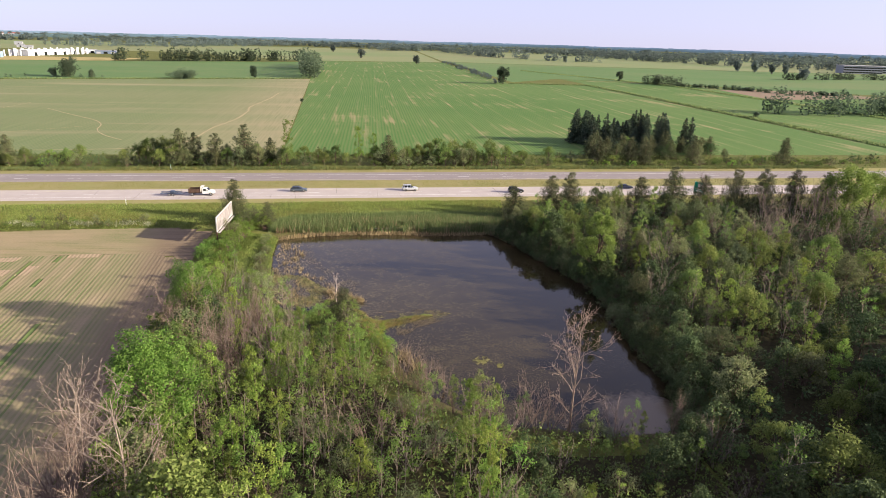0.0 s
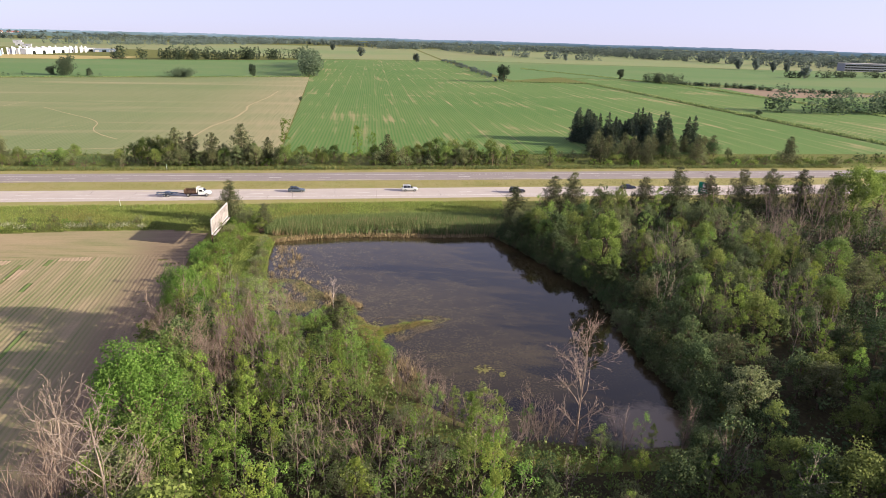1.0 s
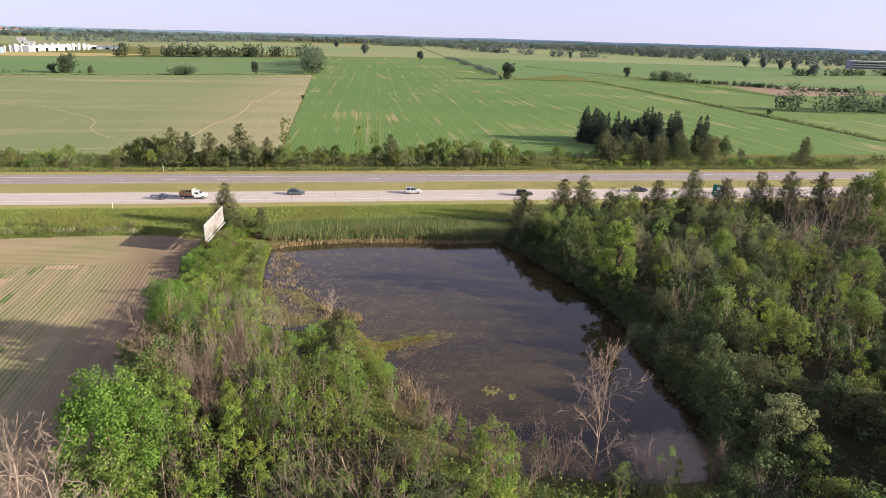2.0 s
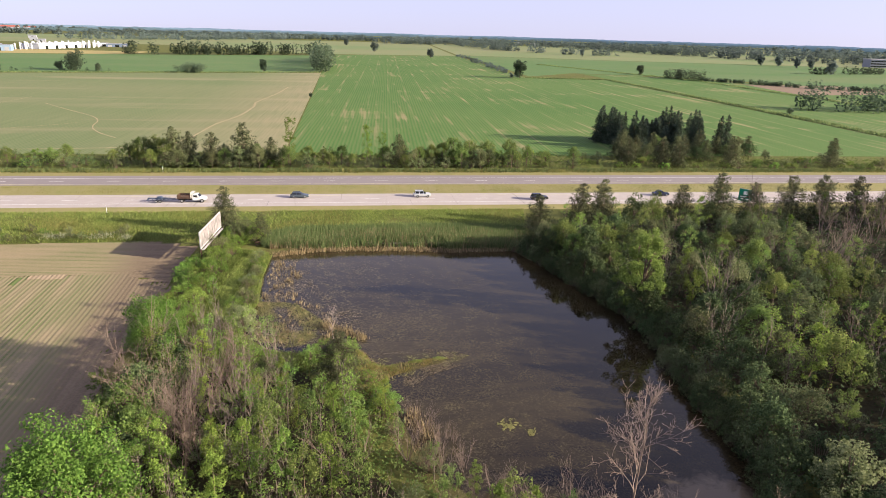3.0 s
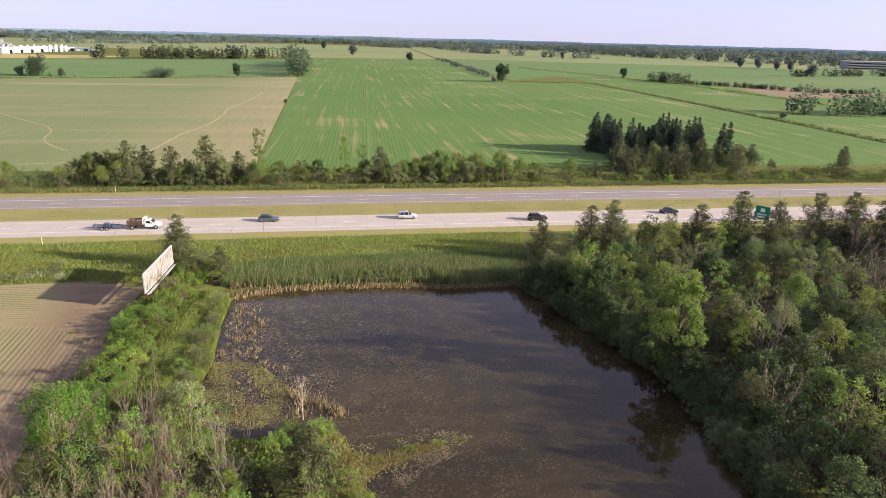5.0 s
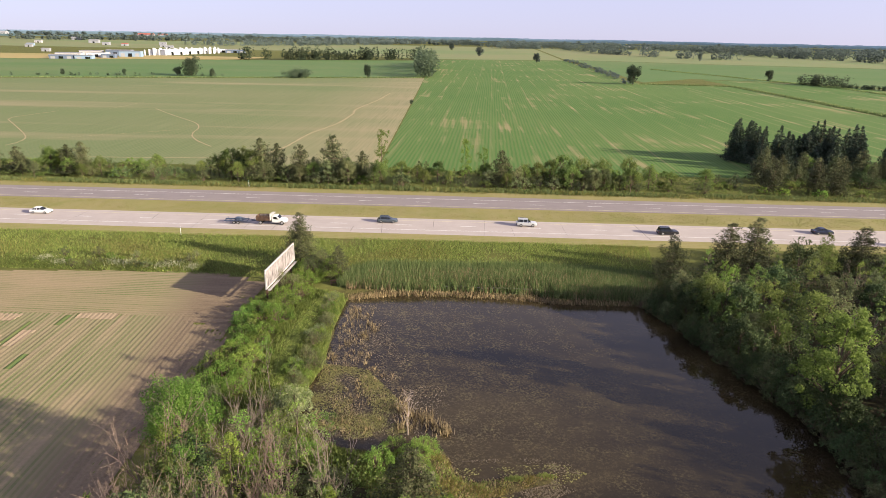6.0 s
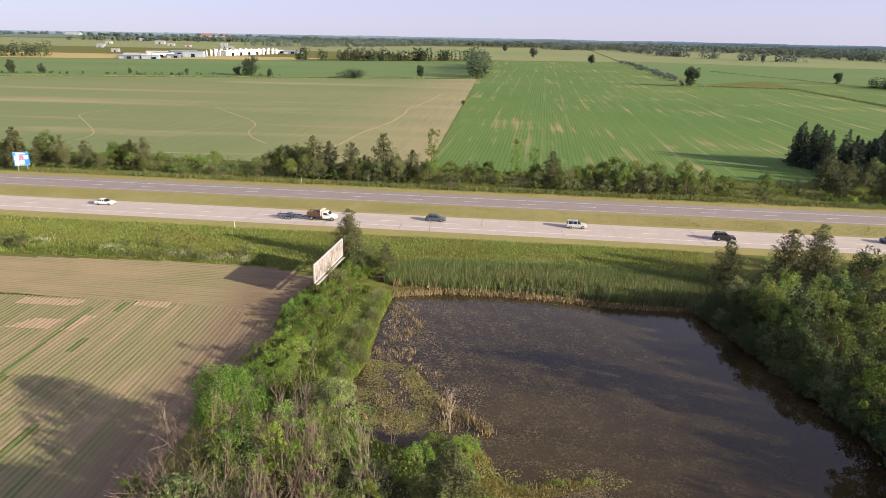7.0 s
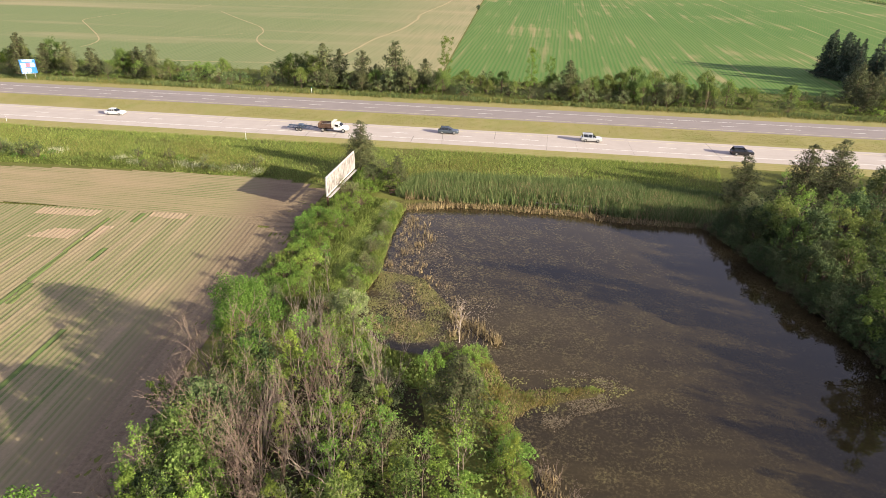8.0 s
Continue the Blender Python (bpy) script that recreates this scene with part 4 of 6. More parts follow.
# tall trees added out of view on the right, only for their shade
scatter(34, [(140, -150), (156, -124), (192, -122), (192, -160), (150, -172)], [(OAK, 2), (DARK, 3)], 1.7, 2.1, 4.6, POOL)
for (ax, ay), (bx, by) in zip(SIDE, SIDE[1:]):
    n = max(1, int(math.hypot(bx - ax, by - ay) / 1.6))
    for i in range(n):
        t = (i + R.uniform(0.2, 0.8)) / n
        pick(R.choice((ROUND, ROUND, WILLOW)), ax + (bx - ax) * t - R.uniform(0.9, 1.6), ay + (by - ay) * t, R.uniform(0.42, 0.62), group=POOL)
for x, y, sc in ((111.6, -43.5, 0.95), (113.8, -47.5, 1.1), (115.2, -52, 0.95), (117, -57, 0.85), (121.5, -88, 0.9)):
    pick(R.choice((OAK, ASH)), x, y, sc, group=POOL)
# closer row of added, unseen trees whose shade falls on the near right canopy
for i in range(9):
    pick(R.choice((OAK, DARK)), 128 + 3.4 * i + R.uniform(-1, 1), -141 + 2.9 * i + R.uniform(-2.5, 2.5), R.uniform(1.5, 1.85), group=POOL)

# hedge across the road
HEDGE, HSHRUB = "hedge trees beyond the road", "hedge shrubs beyond the road"
for x, s in ((-83, 1.2), (-76, .98), (-68.6, .95), (-60.3, .9), (-40.6, 1.0), (-44, .9), (15, 1.22), (19, 1.1), (26.4, 1.12), (36, 1.3), (44.5, .95), (86, 1.08), (243, 1.05), (166, .95), (178, 1.05), (184, 0.9), (205, 0.95), (-118, 1.0), (-130, 1.1)):
    pick(H_PINE, x, 42 + R.uniform(-1, 2), s, group=HEDGE)
for x, s in ((50.5, 1.85), (75.5, 1.6), (80.5, 1.42)):
    pick(SLIM, x, 43, s, label="tall slender light green poplar in the hedge", group=HEDGE)
for x, s in ((-50, 1.25), (-47, 1.1), (56, 0.9), (104.5, 1.4), (110, 1.3), (116, 1.25), (124, 1.25), (130, 1.0), (146, .95), (4, 1.2), (8, 1.35), (12, 1.3), (-75, 1.3), (61, .8), (67, .85), (93, .9), (88, .8), (97, .95), (101, 1.1), (0, 1.0)):
    pick(OAK, x, 43 + R.uniform(-1, 3), s, group=HEDGE)
scatter(60, [(-30, 38), (150, 38), (150, 46), (-30, 46)], [(H_MID, 3), (H_GREY, 3), (H_LUSH, 1), (H_DARK, 3), (OAK, 2), (SLIM_MID, 1)], 0.6, 1.0, 2.4, HSHRUB)
scatter(24, [(-140, 38), (-30, 38), (-30, 46), (-140, 46)], [(H_MID, 3), (H_GREY, 3), (H_DARK, 1)], 0.5, 0.8, 2.6, HSHRUB)
scatter(55, [(-140, 54), (145, 54), (145, 60), (-140, 60)], [(H_MID, 4), (H_LUSH, 2), (H_DARK, 1)], 0.5, 0.9, 2.4, HSHRUB)
scatter(55, [(150, 38), (330, 36), (330, 45), (150, 54)], [(H_MID, 4), (H_GREY, 1), (H_LUSH, 1), (H_DARK, 2)], 0.6, 1.0, 2.4, HSHRUB)
scatter(24, [(2, 39), (49, 39), (49, 46), (2, 46)], [(OAK, 2), (ASH, 4), (H_GREY, 2), (DARK, 1)], 0.75, 1.05, 2.6, HEDGE)
scatter(26, [(82, 39), (132, 39), (132, 46), (82, 46)], [(ASH, 3), (OAK, 2), (BARE, 2), (H_GREY, 3)], 0.6, 0.95, 2.6, HEDGE)
HB = [lobed_tree(33, 8.0, 3.3, LEAF_LIME, 0.32, "bright yellow-green broadleaf tree in the hedge", 52, 16, 0.02)]
for x, s in ((-51, 0.95), (-46.5, 1.05), (-86, 1.1), (-90, 1.0), (20, 0.5)):
    pick(HB, x, 44, s, group=HEDGE)
retire(*HB)
scatter(14, [(-110, 38), (-34, 38), (-34, 45), (-110, 45)], [(ASH, 2), (H_PINE, 2), (OAK, 2)], 0.6, 0.85, 4.0, HEDGE)
SPR = "spruce clump"
for i in range(20):
    x = 174.5 + 16 * i / 19 + R.uniform(-1, 1)
    pick(SPRUCE, x, R.uniform(74, 98), 0.86, R.uniform(0.86, 1.05) if x < 183 else R.uniform(0.62, 0.85), group=SPR)
for i in range(13):
    pick(SPRUCE, 191 + 10 * i / 12, R.uniform(74, 96), 0.8, R.uniform(0.62, 0.78), group=SPR)
for i in range(15):
    pick(SPRUCE, 199.5 + 13 * i / 14 + R.uniform(-1, 1), R.uniform(70, 96), 0.82, R.uniform(0.85, 1.08), group=SPR)
for x, y, s in ((214.8, 70, 0.98), (218.3, 71, 1.0)):
    pick(SPRUCE, x, y, s * 0.78, s, group=SPR)
scatter(30, [(166, 49), (222, 49), (226, 66), (172, 74)], [(ASH, 2), (DARK, 3), (H_PINE, 4), (OAK, 1)], 0.75, 1.0, 3.2, SPR)
# bushes on the near verge
scatter(44, [(-62, -35), (-62, -26), (26, -25), (30, -32)], [(H_MID, 2), (H_GREY, 4), (H_LUSH, 2)], 0.25, 0.45, 2.2, "low bushes on the verge")
for x, y in ((-23, -31), (-27, -30), (-31, -31), (-34, -29.5)):
    pick(ROUND, x, y, 0.7, group="low bushes on the verge")
retire(*TEMPLATES)


# ---- grass, reeds, weeds ----
def blades(rng, xy, h, w, lean=0.25):
    """Upright tapering blades on the ground at the given places."""
    n = len(xy)
    z = ground_height(xy[:, 0], xy[:, 1]) - 0.03
    z = np.maximum(z, WATER - 0.05)
    hh = h * rng.uniform(0.55, 1.2, n)
    a = rng.uniform(0, 6.283, n)
    d = np.stack([np.cos(a), np.sin(a), 0 * a], 1) * (w * rng.uniform(0.6, 1.4, n))[:, None]
    base = np.stack([xy[:, 0], xy[:, 1], z], 1)
    tip = base + np.stack([rng.normal(0, lean, n) * hh, rng.normal(0, lean, n) * hh, hh], 1)
    V = np.stack([base - d, base + d, tip], 1).reshape(-1, 3)
    return V, np.arange(n * 3).reshape(n, 3)


def sow(rng, n, poly, clump=0.0, low=-0.75):
    p = np.array(poly, float)
    out = []
    while sum(map(len, out)) < n:
        q = rng.uniform(p.min(0), p.max(0), (n * 2, 2))
        if clump:
            v = np.array([noise.noise(Vector((a * clump, b * clump, 3.3))) for a, b in q])
            q = q[v > rng.uniform(low, 0.35, len(q))]
        out.append(q[inside(poly, q[:, 0], q[:, 1])])
    return np.concatenate(out)[:n]


def stuff(name, geo, mat, label, category):
    return tagged(new(name, np_mesh(name, *geo, [mat])), label, category, kind="stuff")


def ashore(xy, off=-0.25):
    return xy[poly_dist(POND, xy[:, 0], xy[:, 1]) > off]


def clumps(rng, spots, n, r):
    out = []
    for x, y, k in spots:
        out.append(np.stack([rng.normal(x, r * k, n), rng.normal(y, r * k, n)], 1))
    return np.concatenate(out)


def off_strip(xy):
    """Leaves the trampled strip on the far bank free."""
    return xy[~((xy[:, 0] > 68) & (xy[:, 0] < 91) & (xy[:, 1] < -35.9) & (rg.uniform(0, 1, len(xy)) > 0.3))]


rg = np.random.default_rng(5)
VERGE = [(-75, -34), (-75, -11.5), (115, -11.5), (112, -27), (57, -27), (54, -36), (46, -36), (38, -34), (0, -33)]
stuff("verge_grass", blades(rg, sow(rg, 90000, [(-75, -36.5), (-75, -11), (115, -11), (112, -27), (57, -27), (54, -37), (46, -37), (38, -35), (0, -34)], 0.12), 0.5, 0.06, 0.35), GRASS, "tall uneven green grass on the road verge", "grass")
MEADOW = leaf_material("sunburnt_grass_blades", (0.145, 0.150, 0.036), (0.31, 0.29, 0.105), 0.35, 0.0)
stuff("median_grass", blades(rg, sow(rg, 24000, [(-110, 7), (-110, 15), (230, 15), (230, 7)], 0.1), 0.22, 0.08, 0.5), MEADOW, "short yellow green grass of the road median", "grass")
stuff("dry_verge_grass", blades(rg, sow(rg, 20000, VERGE, 0.06, -0.1), 0.55, 0.055, 0.35), MEADOW, "drier yellow green grass in patches on the verge", "grass")
stuff("dark_weeds", leaf_cards(rg, np.column_stack([(q := sow(rg, 2600, [(-75, -36), (-75, -29), (0, -29), (44, -27), (46, -36), (38, -34.5), (0, -34)], 0.15, -0.1)), rg.uniform(0.1, 0.7, 2600)]), 0.35, 4, 0.15), LEAF_MID, "low dark green weeds along the field's edge", "weeds")
stuff("pale_weeds", blades(rg, clumps(rg, [(8, -29.5, 1.0), (10.5, -30.5, 0.8), (18, -31, 0.9), (20.5, -30, 1.1), (-6, -29, 0.8), (-22, -27, 1.0), (-2, -31, 0.7), (24, -31.5, 0.7)], 170, 1.0), 0.9, 0.05, 0.25), leaf_material("pale_seed_heads", (0.20, 0.21, 0.13), (0.40, 0.40, 0.27), 0.3, 0.0), "pale grey green weeds gone to seed", "weeds")
for y0, y1, n in ((-11.6, -7.1, 9000), (5.8, 7.6, 3500), (14.5, 16.1, 3500), (28.7, 33.4, 9000)):
    stuff("mown_grass", blades(rg, sow(rg, n, [(-110, y0), (-110, y1), (235, y1), (235, y0)], 0.3, -0.3), 0.15, 0.07, 0.6), MEADOW, "short dry yellow green grass beside the road", "grass")
stuff("dry_roadside_grass", blades(rg, sow(rg, 12000, [(-130, 32), (-130, 37), (260, 37), (260, 32)], 0.2), 0.7, 0.1), MEADOW, "tall dry tan grass below the hedge", "grass")
stuff("roadside_grass", blades(rg, sow(rg, 13000, [(-130, 33), (-130, 37.5), (260, 37.5), (260, 33)], 0.1), 0.9, 0.12), REED, "tall greyish grass below the hedge", "grass")
stuff("reed_bed", blades(rg, off_strip(sow(rg, 52000, [(52.6, -38.6), (54, -30), (58, -27.5), (72, -26.5), (95, -26), (111, -29), (109, -40), (92, -39.8), (83, -38.4), (73, -37.8), (63, -38.3)], 0.25, -1.2)), 1.6, 0.062, 0.16), REED, "dense green reeds along the pond's far bank", "reeds")
def off_path(xy, w):
    return xy[np.abs(poly_dist([(53.2, -40.5), (51.2, -47), (50.4, -55), (50.2, -62), (50.8, -67), (52.5, -72), (50.81, -67), (50.21, -62), (50.41, -55), (51.21, -47)], xy[:, 0], xy[:, 1])) > w]


stuff("bank_grass", blades(rg, off_path(sow(rg, 26000, [(48.5, -40), (54.5, -41), (54.5, -53), (55.5, -65), (54.5, -70), (55, -76), (60, -82.5), (66, -84), (69, -83), (69.5, -88), (70, -92), (56, -86), (48, -76), (47.5, -55)], 0.2), 1.2), 0.5, 0.07), GRASS, "long lush grass on the pond's bank", "grass")
pth = np.array([(53.2, -40.5), (51.2, -47), (50.4, -55), (50.2, -62), (50.8, -67), (52.5, -72)])
u = rg.uniform(0, 5, 9000)
stuff("path_grass", blades(rg, np.column_stack([np.interp(u, np.arange(6), pth[:, 0]) + rg.normal(0, 0.75, 9000), np.interp(u, np.arange(6), pth[:, 1])]), 0.26, 0.06, 0.4), GRASS, "short trodden yellow green grass along the bank", "grass")
stuff("dry_reeds", blades(rg, off_strip(sow(rg, 7000, [(54.5, -39.2), (58, -32), (72, -30.5), (95, -30), (111, -32), (109, -40), (92, -39.8), (83, -38.4), (73, -37.8), (63, -38.3)], 0.3)), 1.55, 0.06, 0.14), DRY_REED, "dry tan stems amid the green reeds", "reeds")
edge = []
for (ax, ay), (bx, by) in zip([(55, -42), (63, -39.5), (73, -39), (83, -39.5), (92, -41), (106, -41)], [(63, -39.5), (73, -39), (83, -39.5), (92, -41), (106, -41), (108, -47)]):
    t = rg.uniform(0, 1, 420)
    edge.append(np.stack([ax + (bx - ax) * t, ay + (by - ay) * t + rg.normal(0.25, 0.35, 420)], 1))
stuff("peninsula_grass", blades(rg, ashore(np.concatenate([sow(rg, 700, [(71, -82.5), (74, -84), (77, -85.4), (78.5, -87), (77, -90), (75, -93), (73, -90)], 0.35), sow(rg, 400, [(72, -83), (77, -85.2), (86, -85), (82, -87.5), (77, -90), (75, -94), (73, -90)], 0.6, -0.2), clumps(rg, [(80.2, -86.2, 0.8), (81.0, -86.6, 0.6), (83.9, -85.7, 0.8), (84.6, -85.6, 0.6)], 260, 0.55)])), 0.34, 0.05), GRASS, "rough tufts of yellow green grass on the peninsula", "grass")
stuff("peninsula_sedge", blades(rg, ashore(sow(rg, 8000, [(71, -82.3), (74, -83.6), (77, -85.0), (84, -84.5), (86.6, -85.3), (82, -88), (77.8, -90.2), (76, -93), (77, -96), (74, -95), (72, -90)], 0.5, -0.3)), 0.22, 0.045, 0.5), SEDGE, "rough mustard sedge on the peninsula", "grass")
stuff("peninsula_straw", blades(rg, ashore(sow(rg, 2600, [(72, -82.5), (77, -85.2), (84, -84.8), (86, -85.5), (82, -87.8), (77.5, -90), (75.5, -96), (73, -90)], 0.4), -0.5), 0.28, 0.05), DRY_REED, "dry straw on the peninsula", "grass")
stuff("bank_reeds", blades(rg, sow(rg, 5200, [(53.6, -41), (55.2, -42), (55, -53), (56, -65), (55.2, -70), (55.6, -76), (54, -76), (53.4, -68), (54, -62), (53.2, -52)], 0.35), 0.85, 0.07, 0.3), GRASS, "long soft green grass on the pond's side bank", "reeds")
stuff("dry_reed_edge", blades(rg, np.concatenate(edge), 0.85, 0.05, 0.12), DRY_REED, "dry tan reed stems along the waterline", "reeds")


TUFTS = [(57.4, -46.5, 0.6), (58.4, -48.5, 0.8), (59.7, -52.1, 0.9), (60.6, -51.2, 0.7), (60.2, -55.1, 0.6), (58, -58, 0.4), (61.5, -52.8, 0.5), (56.8, -62.2, 0.4)]
stuff("dry_cattails", blades(rg, clumps(rg, TUFTS, 42, 0.95), 0.85, 0.045, 0.12), DRY_REED, "clumps of dry tan cattails standing in the pond", "reeds")
ROWS = [(70.3, -76.2, 0.8), (71.3, -77.3, 0.8), (72.4, -78.1, 0.8), (73.4, -78.8, 0.5), (69, -75.5, 0.8), (67.5, -74.4, 0.7), (68.5, -78, 0.8), (79, -99.5, 0.8), (79.5, -101.5, 0.9), (80.5, -103.5, 0.8), (80, -106, 0.8)]
stuff("dry_cattails", blades(rg, clumps(rg, ROWS, 90, 0.8), 0.9, 0.05, 0.2), DRY_REED, "dry tan cattails beside the dead tree", "reeds")


def floats(rng, xy, size):
    """Flat scraps of weed on the water."""
    n = len(xy)
    k = 6
    a = np.linspace(0, 2 * math.pi, k, endpoint=False)
    r = size * rng.uniform(0.3, 1.2, (n, 1)) * rng.uniform(0.55, 1.2, (n, k))
    st = rng.uniform(0.25, 0.9, (n, 1))
    turn = rng.uniform(0, 3.14, (n, 1))
    x0, y0 = r * np.cos(a), r * np.sin(a) * st
    V = np.stack([xy[:, :1] + x0 * np.cos(turn) - y0 * np.sin(turn), xy[:, 1:] + x0 * np.sin(turn) + y0 * np.cos(turn), np.full((n, k), WATER + 0.012) + rng.uniform(0, 0.02, (n, k))], -1)
    return V.reshape(-1, 3), np.arange(n * k).reshape(n, k)


STUBS = np.column_stack([sow(rg, 150, [(56, -44), (60, -46), (62, -60), (68, -70), (70, -79), (60, -81), (57, -76), (56, -62)], 0.2, -0.2), rg.uniform(0.3, 0.8, 150)])
stuff("reed_stubs", blades(rg, clumps(rg, STUBS, 9, 0.45), 0.6, 0.035, 0.2), DRY_REED, "scattered dry tan reed stubs in the marsh", "reeds")
WEED_TAN = leaf_material("tan_pond_weed", (0.07, 0.054, 0.034), (0.25, 0.20, 0.13), 0.0, 0.0)
WEED_GREEN = leaf_material("green_pond_weed", (0.062, 0.062, 0.020), (0.165, 0.150, 0.052), 0.0, 0.0)
stuff("floating_weed", floats(rg, sow(rg, 5200, [(56, -44), (62, -44), (66, -60), (74, -72), (74, -80), (62, -81), (57, -76), (57, -62)], 0.35, -0.3), 0.10), WEED_TAN, "tan floating weed scraps on the pond", "pond weed")
stuff("floating_weed", floats(rg, sow(rg, 1300, [(62, -42), (100, -44), (100, -56), (80, -66), (66, -60)], 0.25, -0.1), 0.07), WEED_TAN, "thin scattered tan weed on open water", "pond weed")
stuff("floating_weed", floats(rg, sow(rg, 3200, [(75, -84), (81, -83), (86, -83), (88, -85), (87, -88), (82, -90.5), (79, -95), (82, -106), (80, -108), (78, -96), (79, -89), (86, -86), (84, -84)], 0.4, -0.2), 0.10), WEED_TAN, "tan weed round the peninsula", "pond weed")
stuff("marsh_weed", floats(rg, sow(rg, 9500, [(56, -64), (62, -65), (67, -72), (69, -79), (62, -81), (57.5, -78.5), (56, -73)], 0.30, -0.3), 0.12), WEED_GREEN, "olive green marsh weed in the shallow corner", "pond weed")
stuff("weed_mat", floats(rg, np.concatenate([clumps(rg, [(90.7, -102.4, 1.0)], 60, 0.6), clumps(rg, [(92.9, -104, 0.7)], 30, 0.5)]), 0.3), WEED_GREEN, "small green weed mat on the water", "pond weed")
stuff("shore_weed", floats(rg, np.concatenate([sow(rg, 600, [(73, -85.5), (86, -83.7), (88.5, -85.3), (85, -88), (78, -91), (76, -92)], 0.5, -0.2)]), 0.14), WEED_GREEN, "yellow green weed fringe of the peninsula", "pond weed")

# undergrowth of both woods
fl = sow(rg, 9000, [(44, -148), (44, -100), (48, -90), (62, -85.5), (71, -89), (76, -97), (78, -110), (83, -116), (92, -122), (112, -125), (116, -148)])
pts = np.column_stack([fl, ground_height(fl[:, 0], fl[:, 1]) + rg.uniform(0.1, 1.4, len(fl))])
stuff("undergrowth", leaf_cards(rg, pts, 0.5, 2, 0.27), LEAF_MID, "tangled green undergrowth of the near wood", "undergrowth")
fl = sow(rg, 8000, [(111, -38), (124, -25), (222, -22), (232, -100), (190, -148), (113, -148), (113, -127), (117, -118), (117, -88), (113.5, -64), (110, -48)])
pts = np.column_stack([fl, ground_height(fl[:, 0], fl[:, 1]) + rg.uniform(0.2, 3.2, len(fl))])
stuff("undergrowth", leaf_cards(rg, pts, 0.6, 2, 0.4), LEAF_DARK, "dark green undergrowth of the pond wood", "undergrowth")
fl = sow(rg, 7000, [(-140, 37), (320, 36), (320, 48), (150, 60), (-140, 60)], 0.15)
pts = np.column_stack([fl, rg.uniform(0.2, 2.0, len(fl))])
stuff("undergrowth", leaf_cards(rg, pts, 0.5, 2, 0.3), LEAF_MID, "low green growth of the roadside hedge", "undergrowth")


# ---- distance ----
def wood(rng, line, depth, n, h, cards, size):
    """Crowns of far trees along a line, joined."""
    cards, size = int(cards * 1.4), size * 0.82
    line = np.array(line, float)
    seg = np.linalg.norm(np.diff(line, axis=0), axis=1)
    s = np.concatenate([[0], np.cumsum(seg)])
    t = rng.uniform(0, s[-1], n)
    x, y = np.interp(t, s, line[:, 0]), np.interp(t, s, line[:, 1])
    x, y = x + rng.uniform(-0.5, 0.5, n) * depth, y + rng.uniform(-0.5, 0.5, n) * depth
    H = h * rng.uniform(0.6, 1.12, n)
    c = []
    for xx, yy, hh in zip(x, y, H):
        q = rng.normal(0, 1, (cards, 3))
        q /= np.linalg.norm(q, axis=1, keepdims=True)
        q *= rng.uniform(0.5, 1, (cards, 1)) ** 0.5
        lump = 1 + 0.25 * np.sin(q[:, :1] * 5 + xx)
        c.append(np.array([xx, yy, hh * 0.48]) + q * lump * np.array([hh * 0.42, hh * 0.42, hh * 0.50]))
    V, F = leaf_cards(rng, np.concatenate(c), size * 0.5, 1, size, 0.9, 1.3, True)
    trunks = np.column_stack([x, y, 0 * x, x, y, H * 0.5, H * 0.02, H * 0.012])
    tv, tf = tubes(trunks, 3)
    V[:, 2] = np.maximum(V[:, 2], 0.05)
    return np.concatenate([V, tv]), np.concatenate([F, tf + len(V)])


BELTS = [
    ("tall tree row between far fields", [(-252, 798), (-180, 830), (15, 930)], 16, 60, 19, 70, 1.5),
    ("tall trees at the field corner", [(36, 494), (33, 540), (28, 620), (22, 800)], 14, 44, 24, 90, 1.4),
    ("far wood behind the fields", [(-600, 1560), (-411, 1731), (-150, 2300)], 160, 200, 18, 32, 2.4),
    ("wood left of the works", [(-760, 640), (-655, 708), (-630, 775)], 60, 46, 21, 50, 1.7),
    ("far grove amid pale fields", [(170, 1850), (300, 1890)], 50, 46, 20, 26, 2.4),
    ("tree belt across far fields", [(370, 1900), (430, 1420), (520, 1250), (640, 1200)], 40, 85, 18, 36, 2.0),
    ("wide wood on the far plain", [(800, 1800), (877, 1330), (1032, 1120), (1500, 1020), (2000, 1000)], 150, 330, 20, 36, 2.4),
    ("broad woods behind far fields", [(330, 2150), (900, 1950), (1300, 1550), (2000, 1300)], 420, 640, 19, 28, 3.2),
    ("scattered woods on the plain", [(-1300, 1900), (-700, 2250), (-100, 2350), (350, 2150)], 260, 340, 17, 30, 3.0),
    ("dark hedge with tall bushes", [(413, 524), (430, 480)], 12, 26, 11, 50, 0.9),
    ("low hedge past the bare soil", [(430, 480), (475, 442), (506, 395), (560, 380)], 7, 120, 4.6, 26, 0.8),
    ("grove at the end of the ditch", [(374, 226), (415, 216), (470, 228), (540, 262)], 26, 34, 17, 130, 1.0),
    ("shrubs along a field lane", [(232, 474), (240, 620), (250, 1000)], 14, 90, 4.5, 30, 0.8),
    ("low hedge before the office", [(690, 655), (820, 690), (1050, 720)], 20, 55, 10, 36, 1.3),
    ("hedge shrubs between two fields", [(-420, 408), (-290, 436), (-200, 458), (-150, 470)], 4, 40, 3.2, 26, 0.6),
    ("wooded plain at the horizon", [(-2600, 2500), (-1400, 2900), (-400, 2700), (700, 2400), (2000, 2200), (3000, 2100)], 300, 460, 18, 30, 3.4),
]
